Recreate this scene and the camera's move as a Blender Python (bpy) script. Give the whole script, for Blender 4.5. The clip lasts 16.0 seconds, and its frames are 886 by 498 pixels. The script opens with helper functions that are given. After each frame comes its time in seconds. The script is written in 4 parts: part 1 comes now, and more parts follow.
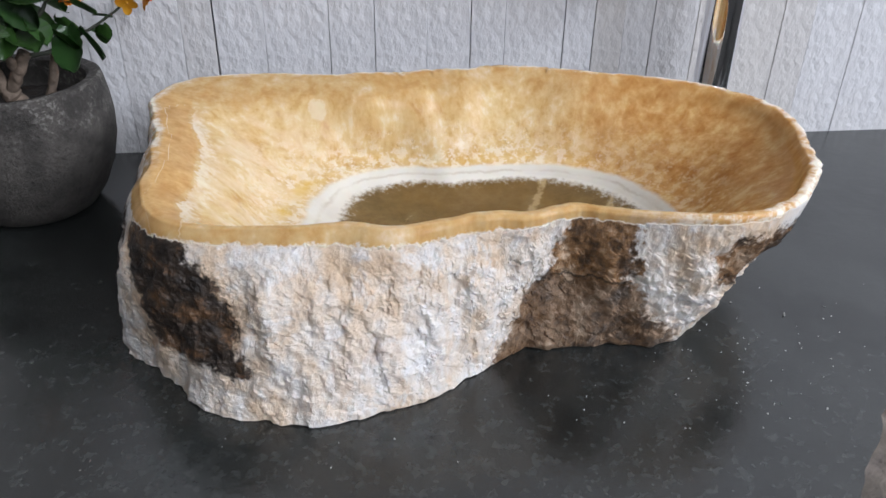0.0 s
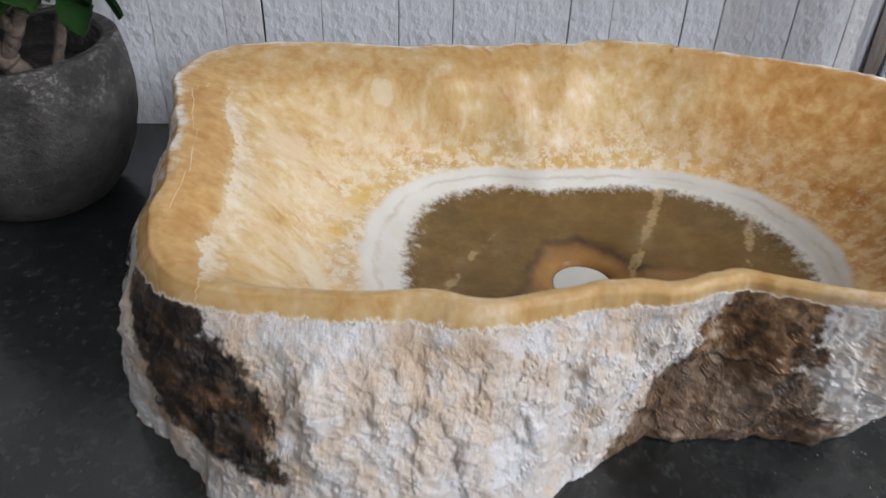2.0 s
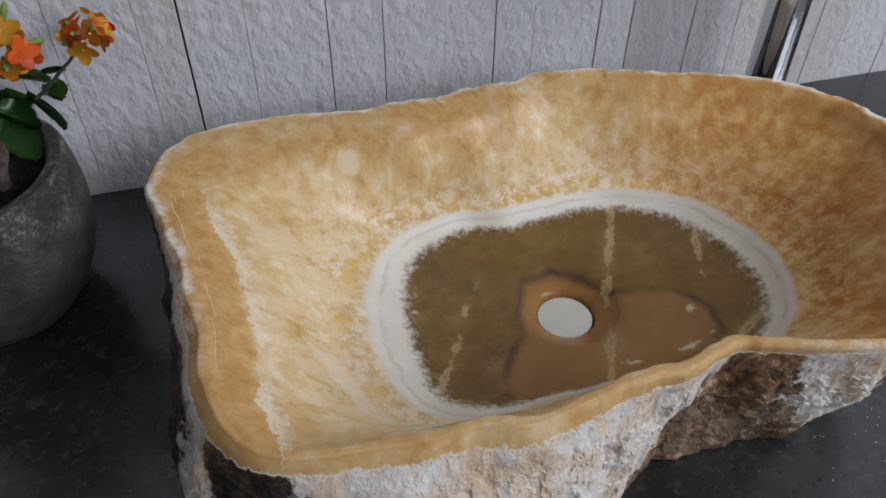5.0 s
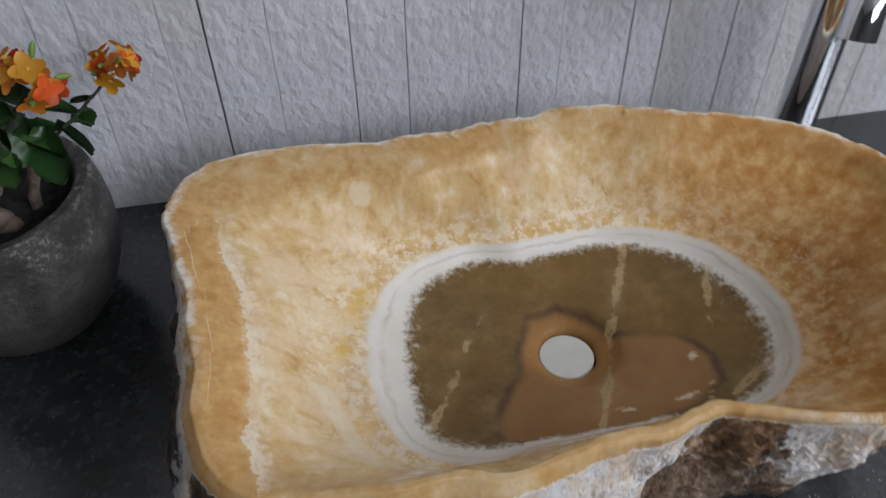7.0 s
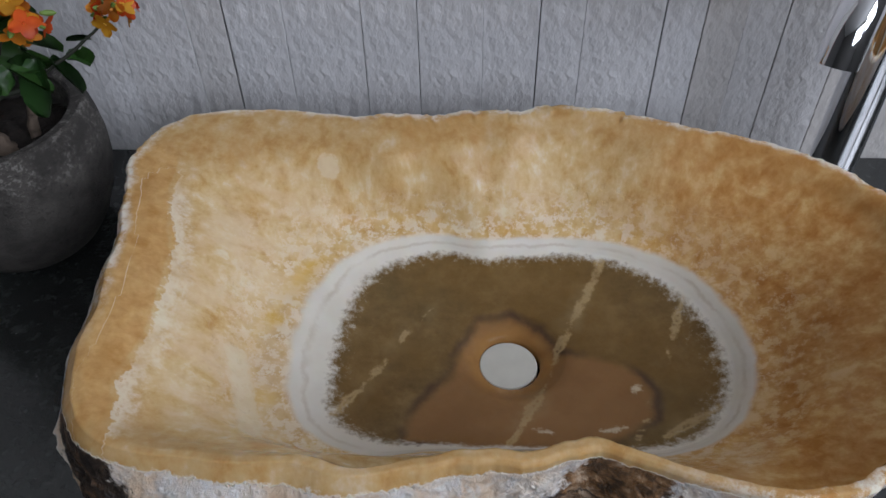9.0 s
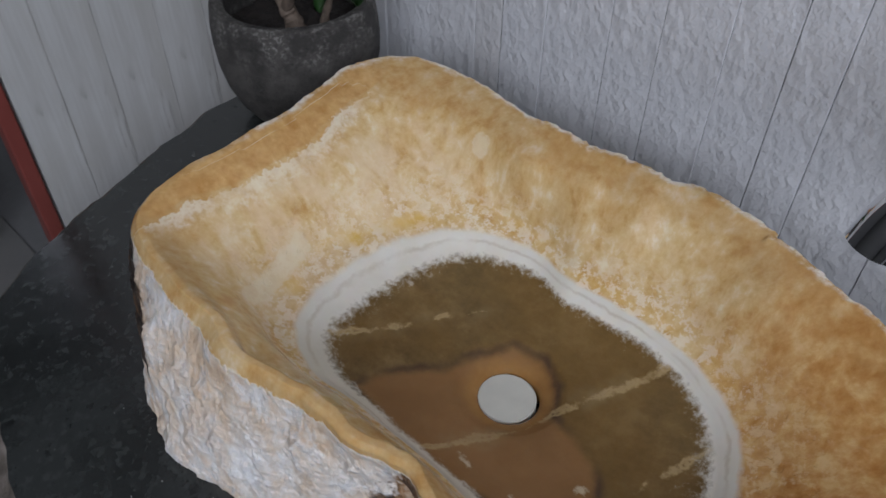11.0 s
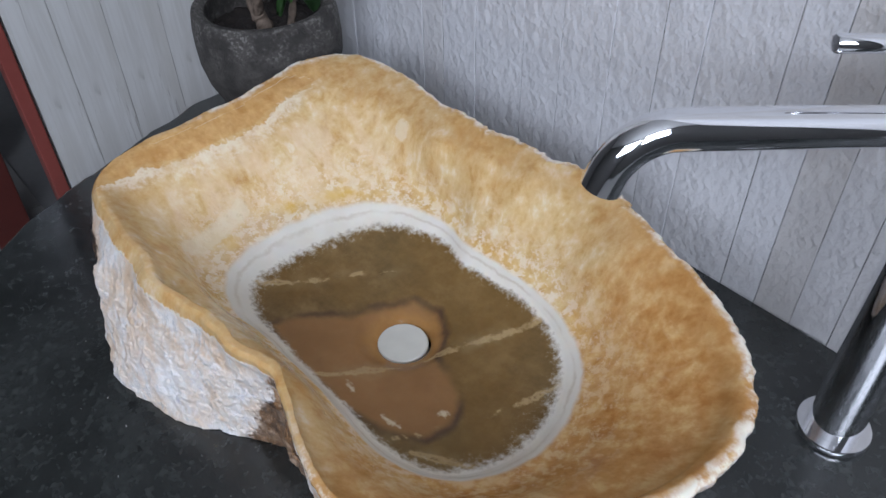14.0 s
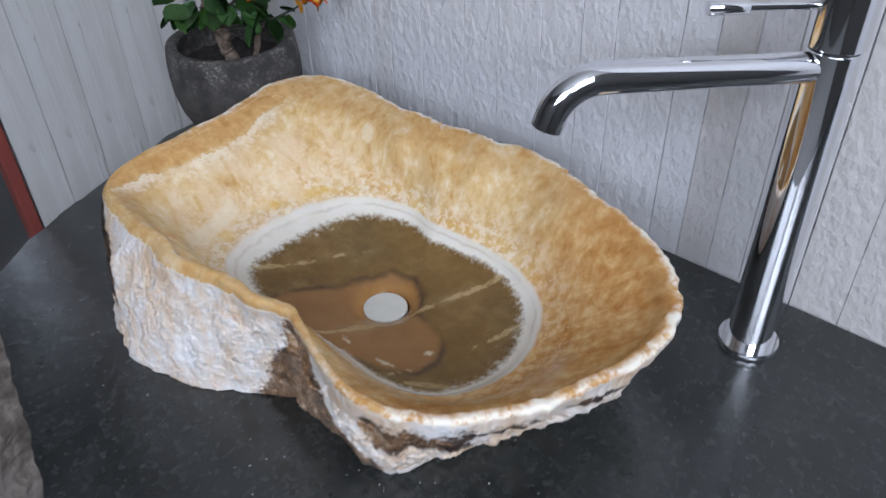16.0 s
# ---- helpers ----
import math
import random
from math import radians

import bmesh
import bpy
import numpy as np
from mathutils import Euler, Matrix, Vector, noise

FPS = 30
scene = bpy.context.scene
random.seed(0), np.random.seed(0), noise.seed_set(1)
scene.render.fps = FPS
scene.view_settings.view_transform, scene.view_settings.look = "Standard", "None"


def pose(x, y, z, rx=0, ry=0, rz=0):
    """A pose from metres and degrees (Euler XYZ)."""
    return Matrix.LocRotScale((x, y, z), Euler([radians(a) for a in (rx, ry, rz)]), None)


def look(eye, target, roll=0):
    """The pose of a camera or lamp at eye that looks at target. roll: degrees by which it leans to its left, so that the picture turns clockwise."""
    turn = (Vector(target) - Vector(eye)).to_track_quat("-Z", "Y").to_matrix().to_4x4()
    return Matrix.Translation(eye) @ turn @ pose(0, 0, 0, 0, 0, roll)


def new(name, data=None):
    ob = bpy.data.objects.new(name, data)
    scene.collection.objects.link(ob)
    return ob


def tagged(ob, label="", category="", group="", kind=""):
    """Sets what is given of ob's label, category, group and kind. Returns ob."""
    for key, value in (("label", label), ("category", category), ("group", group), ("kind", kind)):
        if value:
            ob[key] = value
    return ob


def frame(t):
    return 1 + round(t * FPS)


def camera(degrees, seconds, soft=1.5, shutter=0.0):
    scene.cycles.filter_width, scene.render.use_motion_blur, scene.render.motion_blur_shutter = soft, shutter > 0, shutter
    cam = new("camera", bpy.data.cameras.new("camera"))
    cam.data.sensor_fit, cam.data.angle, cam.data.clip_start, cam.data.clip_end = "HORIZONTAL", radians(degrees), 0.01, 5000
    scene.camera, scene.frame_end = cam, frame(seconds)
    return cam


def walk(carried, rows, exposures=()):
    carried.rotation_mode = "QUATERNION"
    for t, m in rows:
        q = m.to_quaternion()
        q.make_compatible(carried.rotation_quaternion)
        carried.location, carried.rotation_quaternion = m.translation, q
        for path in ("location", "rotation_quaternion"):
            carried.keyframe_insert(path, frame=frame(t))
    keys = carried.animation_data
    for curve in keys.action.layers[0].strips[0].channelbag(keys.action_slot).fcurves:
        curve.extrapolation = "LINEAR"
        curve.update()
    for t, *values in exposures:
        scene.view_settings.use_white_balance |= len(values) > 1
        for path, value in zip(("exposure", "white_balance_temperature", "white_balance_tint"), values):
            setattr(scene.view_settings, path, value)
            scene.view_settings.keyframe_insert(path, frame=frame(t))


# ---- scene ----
cam = camera(59.6, 16.0, shutter=0.5)
PATH = [
    (0, (0.029, -0.068, 1.155), (0.257, 1.649, 0.157), 1.1),
    (0.5, (-0.001, -0.047, 1.145), (0.27, 1.658, 0.134), 1.6),
    (1, (-0.02, -0.014, 1.141), (0.226, 1.682, 0.11), 0.8),
    (1.5, (-0.018, 0.025, 1.139), (0.192, 1.689, 0.049), 1.5),
    (2, (0.013, 0.097, 1.141), (0.125, 1.731, -0.008), 2.0),
    (2.5, (0.015, 0.137, 1.159), (0.13, 1.717, -0.062), 1.4),
    (3, (-0.018, 0.162, 1.174), (0.255, 1.708, -0.065), 2.1),
    (3.5, (-0.047, 0.178, 1.199), (0.291, 1.652, -0.11), 2.0),
    (6, (-0.065, 0.148, 1.283), (0.36, 1.542, -0.087), 0.3),
    (6.5, (-0.056, 0.15, 1.291), (0.342, 1.54, -0.09), 0.2),
    (7, (-0.019, 0.168, 1.295), (0.234, 1.588, -0.09), -1.0),
    (7.5, (0.053, 0.181, 1.28), (0.079, 1.607, -0.122), -1.4),
    (8, (0.122, 0.174, 1.271), (-0.026, 1.585, -0.138), -1.6),
    (8.5, (0.147, 0.173, 1.275), (0.022, 1.592, -0.128), -2.0),
    (9, (0.116, 0.172, 1.28), (0.037, 1.595, -0.123), -1.3),
    (9.5, (0.12, 0.189, 1.276), (-0.13, 1.612, -0.107), -1.1),
    (10, (0.214, 0.21, 1.271), (-0.422, 1.526, -0.094), 0.4),
    (12.5, (0.408, 0.282, 1.291), (-0.702, 1.193, -0.101), -0.1),
    (13, (0.451, 0.275, 1.299), (-0.666, 1.219, -0.065), -0.5),
    (13.5, (0.476, 0.274, 1.304), (-0.629, 1.249, -0.049), -0.4),
    (14, (0.504, 0.269, 1.304), (-0.634, 1.24, -0.022), -1.2),
    (14.5, (0.541, 0.255, 1.307), (-0.624, 1.249, 0.02), -1.4),
    (15, (0.563, 0.232, 1.302), (-0.606, 1.28, 0.063), -0.9),
    (15.5, (0.568, 0.204, 1.306), (-0.558, 1.325, 0.092), -0.6),
    (16, (0.58, 0.149, 1.313), (-0.509, 1.311, 0.103), -1.5),
]
EXPOSURES = [(0, 0.18, 6400, 10), (1.5, -0.12, 6400, 10), (2.0, -0.10, 6400, 10), (2.5, -0.33, 6420, 10), (3.5, -0.46, 6480, 10), (6.5, -0.42, 6280, 10), (9.5, -0.63, 6250, 10), (12.5, -0.50, 6020, 10), (13.5, -0.22, 5920, 10), (14.5, -0.14, 5920, 10), (16, -0.07, 5920, 10)]
walk(cam, [(t, look(eye, target, roll)) for t, eye, target, roll in PATH],
     exposures=EXPOSURES)

# ---- world, window light, exposure ----
COUNTER = 0.80


def top_z(y):
    """The slab falls a little towards its front."""
    return COUNTER - 0.028 * (0.80 - y)


world = bpy.data.worlds.new("sky")
scene.world = world
world.use_nodes = True
wn = world.node_tree.nodes
sky = wn.new("ShaderNodeTexSky")
sky.sky_type, sky.sun_disc = 'NISHITA', False
sky.sun_elevation, sky.sun_rotation = radians(38), radians(140)
world.node_tree.links.new(sky.outputs[0], wn["Background"].inputs[0])
wn["Background"].inputs[1].default_value = 0.10


def window_lamp(name, m, width, height, watts, colour):
    lamp = bpy.data.lights.new(name, 'AREA')
    lamp.shape, lamp.size, lamp.size_y, lamp.energy, lamp.color = 'RECTANGLE', width, height, watts, colour
    ob = new(name, lamp)
    ob.matrix_world = m
    return ob


LIGHT = (0.868, 0.905, 1.0)
window_lamp("window_daylight", look((1.36, -2.14, 2.40), (0.3, 0.4, 0.9)), 1.5, 1.1, 47, LIGHT)
window_lamp("window_daylight", look((2.14, -0.75, 2.40), (0.0, 0.3, 0.9)), 1.1, 1.1, 54, LIGHT)
window_lamp("window_daylight", look((-2.37, 0.715, 1.90), (0.0, 0.45, 1.0)), 0.06, 1.1, 1.0, LIGHT)

# ---- materials ----


class Nodes:
    """A small shorthand for building node materials."""

    def __init__(self, name):
        self.mat = bpy.data.materials.new(name)
        self.mat.use_nodes = True
        self.tree = self.mat.node_tree
        self.bsdf = self.tree.nodes["Principled BSDF"]
        self.coord = self.tree.nodes.new("ShaderNodeTexCoord").outputs["Object"]

    def link(self, a, b):
        if isinstance(a, (int, float)):
            b.default_value = a
        elif isinstance(a, tuple):
            b.default_value = a if len(a) == len(b.default_value) else (*a, 1)
        else:
            self.tree.links.new(a, b)

    def math(self, op, a, b=0.0, c=0.0):
        n = self.tree.nodes.new("ShaderNodeMath")
        n.operation = op
        for v, s in zip((a, b, c), n.inputs):
            self.link(v, s)
        return n.outputs[0]

    def scaled(self, v, s):
        n = self.tree.nodes.new("ShaderNodeMapping")
        self.link(v, n.inputs[0])
        n.inputs["Scale"].default_value = s
        return n.outputs[0]

    def noise(self, scale, detail=4, rough=0.55, v=None, distortion=0.0):
        n = self.tree.nodes.new("ShaderNodeTexNoise")
        self.link(v or self.coord, n.inputs["Vector"])
        n.inputs["Scale"].default_value, n.inputs["Detail"].default_value = scale, detail
        n.inputs["Roughness"].default_value, n.inputs["Distortion"].default_value = rough, distortion
        return n.outputs[0]

    def voronoi(self, scale, v=None, feature='F1', out="Distance"):
        n = self.tree.nodes.new("ShaderNodeTexVoronoi")
        n.feature = feature
        self.link(v or self.coord, n.inputs["Vector"])
        n.inputs["Scale"].default_value = scale
        return n.outputs[out]

    def ramp(self, fac, *stops):
        n = self.tree.nodes.new("ShaderNodeValToRGB")
        self.link(fac, n.inputs[0])
        e = n.color_ramp.elements
        while len(e) < len(stops):
            e.new(0.5)
        for k, (p, c) in zip(e, stops):
            k.position = p
            k.color = (c, c, c, 1) if isinstance(c, (int, float)) else (*c, 1)
        return n.outputs[0]

    def step(self, v, lo, hi):
        n = self.tree.nodes.new("ShaderNodeMapRange")
        n.interpolation_type = 'SMOOTHSTEP'
        for x, s in zip((v, lo, hi), n.inputs):
            self.link(x, s)
        return n.outputs[0]

    def mix(self, fac, a, b, how='MIX'):
        n = self.tree.nodes.new("ShaderNodeMix")
        n.data_type, n.blend_type = 'RGBA', how
        self.link(fac, n.inputs[0])
        self.link(a, n.inputs[6])
        self.link(b, n.inputs[7])
        return n.outputs[2]

    def attr(self, name):
        n = self.tree.nodes.new("ShaderNodeAttribute")
        n.attribute_name = name
        return n.outputs["Fac"]

    def random(self):
        return self.tree.nodes.new("ShaderNodeObjectInfo").outputs["Random"]

    def bump(self, height, strength, distance):
        n = self.tree.nodes.new("ShaderNodeBump")
        self.link(height, n.inputs["Height"])
        self.link(strength, n.inputs["Strength"])
        n.inputs["Distance"].default_value = distance
        self.tree.links.new(n.outputs[0], self.bsdf.inputs["Normal"])

    def done(self, colour, rough=0.5, metal=0.0, spec=0.5):
        self.link(colour, self.bsdf.inputs["Base Color"])
        self.link(rough, self.bsdf.inputs["Roughness"])
        self.link(metal, self.bsdf.inputs["Metallic"])
        self.link(spec, self.bsdf.inputs["Specular IOR Level"])
        return self.mat


def plain(name, colour, rough=0.5, metal=0.0, vary=0.12, scale=60.0, relief=0.0):
    n = Nodes(name)
    g = n.noise(scale, 5)
    c = n.mix(n.math('MULTIPLY', g, 1.0), tuple(v * (1 - vary) for v in colour), tuple(min(1, v * (1 + vary)) for v in colour))
    if relief:
        n.bump(g, 0.6, relief)
    return n.done(c, rough, metal)


def plaster_plank(name, light, warm):
    """Rough white plank cladding with a pitted, trowelled plaster-like face."""
    n = Nodes(name)
    streak = n.noise(1.0, 5, 0.6, n.scaled(n.coord, (38, 38, 3)))
    cloud = n.noise(6, 4, 0.6)
    rnd = n.random()
    c = n.mix(n.step(streak, 0.3, 0.72), tuple(v * 0.92 for v in light), light)
    c = n.mix(n.math('MULTIPLY', n.step(cloud, 0.45, 0.75), 0.35), c, warm)
    c = n.mix(n.math('MULTIPLY', n.step(rnd, 0.35, 0.9), 0.65), c, warm)
    spots = n.voronoi(9, n.scaled(n.coord, (1, 1, 0.6)))
    c = n.mix(n.math('MULTIPLY', n.step(spots, 0.045, 0.015), 0.45), c, tuple(v * 0.35 for v in light))
    smear = n.noise(1.0, 6, 0.7, n.scaled(n.coord, (150, 150, 14)))
    c = n.mix(n.math('MULTIPLY', n.step(smear, 0.60, 0.72), 0.40), c, tuple(v * 0.55 for v in light))
    v = n.scaled(n.coord, (1, 1, 0.7))
    pits = n.noise(260, 3, 0.55, v)
    lumps = n.noise(110, 3, 0.5, v)
    broad = n.noise(28, 3, 0.5, v)
    knock = n.step(spots, 0.06, 0.0)
    h = n.math('ADD', n.math('MULTIPLY', pits, 0.12), n.math('ADD', lumps, n.math('ADD', n.math('MULTIPLY', broad, 0.9), n.math('MULTIPLY', knock, -0.5))))
    n.bump(h, 0.72, 0.0048)
    return n.done(c, 0.55, 0.0, 0.4)


def smooth_panel():
    """Smooth pale wood-print cladding with soft long streaks and a few knots."""
    n = Nodes("pale_grey_plank")
    long = n.noise(1, 6, 0.62, n.scaled(n.coord, (90, 90, 3.0)), 0.8)
    broad = n.noise(1, 4, 0.6, n.scaled(n.coord, (9, 9, 3.5)), 0.6)
    c = n.mix(n.step(long, 0.34, 0.66), (0.45, 0.44, 0.42), (0.53, 0.525, 0.51))
    c = n.mix(n.math('MULTIPLY', n.step(broad, 0.42, 0.66), 0.55), c, (0.41, 0.39, 0.355))
    crack = n.math('ABSOLUTE', n.math('SUBTRACT', n.noise(1, 4, 0.5, n.scaled(n.coord, (30, 30, 1.6)), 0.5), 0.5))
    c = n.mix(n.math('MULTIPLY', n.step(crack, 0.006, 0.0), n.math('MULTIPLY', n.step(n.noise(5, 2), 0.48, 0.58), 0.7)), c, (0.24, 0.22, 0.20))
    knots = n.voronoi(11, n.scaled(n.coord, (1, 1, 0.55)))
    c = n.mix(n.math('MULTIPLY', n.step(knots, 0.07, 0.02), 0.55), c, (0.25, 0.23, 0.205))
    n.bump(n.noise(1, 4, 0.6, n.scaled(n.coord, (120, 120, 25))), 0.25, 0.0012)
    return n.done(c, 0.42, 0.0, 0.4)


MAT_PLANK = plaster_plank("whitewashed_plank", (0.65, 0.645, 0.655), (0.52, 0.485, 0.445))
MAT_PANEL = smooth_panel()
MAT_GAP = plain("grey_joint", (0.26, 0.25, 0.24), 0.9)
MAT_RED = plain("red_brown_paint", (0.20, 0.045, 0.035), 0.45, scale=30)
MAT_MAHOGANY = plain("dark_red_wood", (0.085, 0.018, 0.014), 0.35, scale=25)
# dark, so the unseen walls throw little light into chrome, slate and shadows
MAT_UNSEEN_WALL = plain("unseen_wall_dark_taupe", (0.095, 0.093, 0.090), 0.8, vary=0.06, scale=9)
MAT_CEILING = plain("white_ceiling_paint", (0.62, 0.62, 0.61), 0.8, vary=0.04, scale=9)
MAT_FRAME = plain("white_window_paint", (0.78, 0.78, 0.77), 0.4, vary=0.04)
MAT_TILE = plain("pale_grey_floor_tile", (0.22, 0.216, 0.208), 0.35, scale=14)
MAT_GROUT = plain("grey_grout", (0.2, 0.2, 0.2), 0.9)
MAT_CAP = plain("white_drain_cap", (0.63, 0.62, 0.55), 0.45, vary=0.12)
MAT_CHROME = Nodes("polished_chrome").done((0.86, 0.86, 0.88), 0.045, 1.0)
MAT_CRUMB = plain("white_crystal_crumb", (0.55, 0.54, 0.52), 0.4)
MAT_SEAL = plain("black_rubber_gap", (0.02, 0.02, 0.02), 0.5)


def slate():
    n = Nodes("dark_green_grey_slate")
    cloud = n.noise(9, 6, 0.62)
    fine = n.noise(120, 6, 0.7)
    c = n.mix(n.step(cloud, 0.3, 0.7), (0.0105, 0.0120, 0.0114), (0.030, 0.0330, 0.0315))
    c = n.mix(n.math('MULTIPLY', n.step(fine, 0.50, 0.66), 0.6), c, (0.052, 0.057, 0.054))
    dots = n.math('ADD', n.noise(75, 5, 0.7), 0.0)
    c = n.mix(n.math('MULTIPLY', n.step(dots, 0.42, 0.34), 0.85), c, (0.007, 0.008, 0.008))
    c = n.mix(n.math('MULTIPLY', n.step(n.noise(26, 5, 0.7), 0.56, 0.68), 0.5), c, (0.011, 0.013, 0.013))
    dust = n.math('MULTIPLY', n.step(n.voronoi(95), 0.09, 0.04), n.step(n.noise(14, 2), 0.50, 0.64))
    c = n.mix(n.math('MULTIPLY', dust, 0.45), c, (0.22, 0.22, 0.215))
    n.bump(n.math('ADD', n.math('MULTIPLY', fine, 0.4), n.noise(30, 4)), 0.20, 0.002)
    return n.done(c, n.ramp(n.noise(25, 4), (0.3, 0.14), (0.7, 0.25)), 0.0, 0.82)


MAT_SLATE = slate()


def cleft():
    n = Nodes("weathered_slate_edge")
    layers = n.noise(1, 6, 0.65, n.scaled(n.coord, (25, 25, 170)))
    c = n.ramp(layers, (0.25, (0.030, 0.025, 0.021)), (0.5, (0.10, 0.083, 0.066)), (0.75, (0.25, 0.215, 0.185)))
    c = n.mix(n.math('MULTIPLY', n.step(n.noise(30, 4), 0.5, 0.65), 0.55), c, (0.20, 0.165, 0.145))
    n.bump(n.math('ADD', layers, n.noise(60, 5)), 0.9, 0.006)
    return n.done(c, 0.8)


MAT_CLEFT = cleft()


def lava():
    n = Nodes("grey_river_stone")
    g, s = n.noise(210, 6, 0.75), n.noise(38, 6, 0.65)
    split = n.tree.nodes.new("ShaderNodeSeparateXYZ")
    n.link(n.coord, split.inputs[0])
    high = split.outputs[2]
    c = n.mix(n.step(s, 0.35, 0.65), (0.046, 0.041, 0.036), (0.098, 0.088, 0.077))
    c = n.mix(n.math('MULTIPLY', n.step(g, 0.52, 0.58), n.math('MULTIPLY', n.step(s, 0.38, 0.60), n.step(n.math('ADD', high, n.math('MULTIPLY', s, 0.05)), 0.112, 0.146))), c, (0.25, 0.235, 0.215))
    c = n.mix(n.math('MULTIPLY', n.step(g, 0.44, 0.34), 0.8), c, (0.022, 0.021, 0.020))
    n.bump(n.math('ADD', n.math('MULTIPLY', g, 1.3), s), 0.85, 0.0035)
    return n.done(c, 0.68)


MAT_POT = lava()
MAT_SOIL = plain("dark_potting_soil", (0.018, 0.013, 0.010), 0.95, vary=0.6, scale=220, relief=0.004)
MAT_STEM = plain("grey_brown_bark", (0.155, 0.115, 0.085), 0.8, vary=0.85, scale=130, relief=0.006)
MAT_TWIG = plain("dark_twig", (0.016, 0.019, 0.010), 0.8, vary=0.3, scale=150)


def leaf_green():
    n = Nodes("succulent_leaf")
    c = n.mix(n.noise(45, 4), (0.030, 0.080, 0.018), (0.072, 0.165, 0.034))
    c = n.mix(n.math('MULTIPLY', n.random(), 0.6), c, (0.016, 0.050, 0.018))
    n.bump(n.noise(120, 3), 0.15, 0.001)
    return n.done(c, 0.28, 0.0, 0.5)


MAT_LEAF = leaf_green()


def petal(name, a, b):
    n = Nodes(name)
    return n.done(n.mix(n.noise(140, 3), a, b), 0.45)


MAT_PETAL_RED = petal("orange_red_petal", (0.72, 0.06, 0.012), (0.78, 0.17, 0.02))
MAT_PETAL_ORANGE = petal("orange_petal", (0.80, 0.27, 0.02), (0.83, 0.38, 0.05))
MAT_PETAL_YELLOW = petal("yellow_petal", (0.80, 0.47, 0.04), (0.80, 0.38, 0.03))
MAT_BUD = plain("green_bud", (0.16, 0.26, 0.05), 0.5)


def onyx():
    """Polished honey onyx: brown heart, white band, honey-coloured wall; outside broken white crystal with dark crust."""
    n = Nodes("honey_onyx")
    u, pan, crust, rough_side = n.attr("band"), n.attr("pan"), n.attr("crust"), n.attr("outside")
    veins, blotch, rusty = n.attr("vein"), n.attr("blotch"), n.attr("rust")
    wob = n.math('SUBTRACT', n.noise(60, 5, 0.65), 0.5)
    wob2 = n.math('SUBTRACT', n.noise(240, 4, 0.6), 0.5)
    # brown heart
    heart = n.ramp(n.noise(30, 8, 0.72), (0.36, (0.092, 0.058, 0.023)), (0.50, (0.165, 0.103, 0.041)), (0.64, (0.265, 0.176, 0.080)))
    heart = n.mix(n.math('MULTIPLY', n.step(n.noise(9, 3), 0.45, 0.7), 0.5), heart, (0.190, 0.130, 0.050))
    heart = n.mix(n.math('MULTIPLY', n.noise(1, 4, 0.6, n.scaled(n.coord, (35, 120, 60))), 0.45), heart, (0.255, 0.172, 0.073))
    heart = n.mix(n.math('MULTIPLY', n.step(n.noise(6, 3, 0.5), 0.42, 0.62), 0.55), heart, (0.200, 0.115, 0.032))
    p = n.math('ADD', pan, n.math('MULTIPLY', n.math('SUBTRACT', n.noise(45, 6, 0.6), 0.5), 0.010))
    heart = n.mix(n.math('MULTIPLY', n.step(n.math('ABSOLUTE', n.math('SUBTRACT', p, 0.002)), 0.0068, 0.0), n.step(n.noise(18, 3), 0.30, 0.62)), heart, (0.090, 0.055, 0.034))
    pan_col = n.mix(n.noise(35, 5, 0.6), (0.255, 0.130, 0.049), (0.345, 0.188, 0.082))
    pan_col = n.mix(n.math('MULTIPLY', n.step(n.noise(20, 7, 0.7), 0.4, 0.62), 0.5), pan_col, (0.245, 0.128, 0.050))
    heart = n.mix(n.math('MULTIPLY', n.step(p, 0.004, -0.006), 0.9), heart, pan_col)
    heart = n.mix(n.math('MULTIPLY', n.step(n.math('ADD', u, n.math('MULTIPLY', wob, 0.3)), 0.26, 0.04), 0.75), heart, n.mix(n.noise(70, 5, 0.65), (0.27, 0.13, 0.038), (0.47, 0.26, 0.090)))
    vv = n.math('ADD', veins, n.math('ADD', n.math('MULTIPLY', n.math('SUBTRACT', n.noise(32, 6, 0.66), 0.5), 0.020), n.math('MULTIPLY', wob2, 0.004)))
    heart = n.mix(n.math('MULTIPLY', n.math('MULTIPLY', n.step(n.math('ABSOLUTE', vv), 0.0030, 0.0), 0.75), n.step(n.noise(38, 3), 0.12, 0.50)), heart, (0.50, 0.36, 0.18))
    milky = n.math('MULTIPLY', n.step(n.math('ABSOLUTE', vv), 0.013, 0.0), n.step(n.noise(22, 4, 0.6), 0.44, 0.70))
    heart = n.mix(n.math('MULTIPLY', milky, 0.35), heart, (0.36, 0.28, 0.16))
    # white band
    band = n.mix(n.noise(45, 5), (0.66, 0.61, 0.51), (0.79, 0.76, 0.69))
    line = n.math('ABSOLUTE', n.math('SUBTRACT', n.math('ADD', u, n.math('MULTIPLY', wob, 0.55)), 1.62))
    band = n.mix(n.math('MULTIPLY', n.step(line, 0.14, 0.0), n.math('MULTIPLY', n.step(n.noise(25, 4), 0.3, 0.65), 0.5)), band, (0.48, 0.40, 0.29))
    # honey wall
    place = n.tree.nodes.new("ShaderNodeSeparateXYZ")
    n.link(n.coord, place.inputs[0])
    grain = n.noise(1, 6, 0.62, n.scaled(n.coord, (105, 105, 55)), 0.15)
    flakes = n.noise(120, 6, 0.72, None, 0.1)
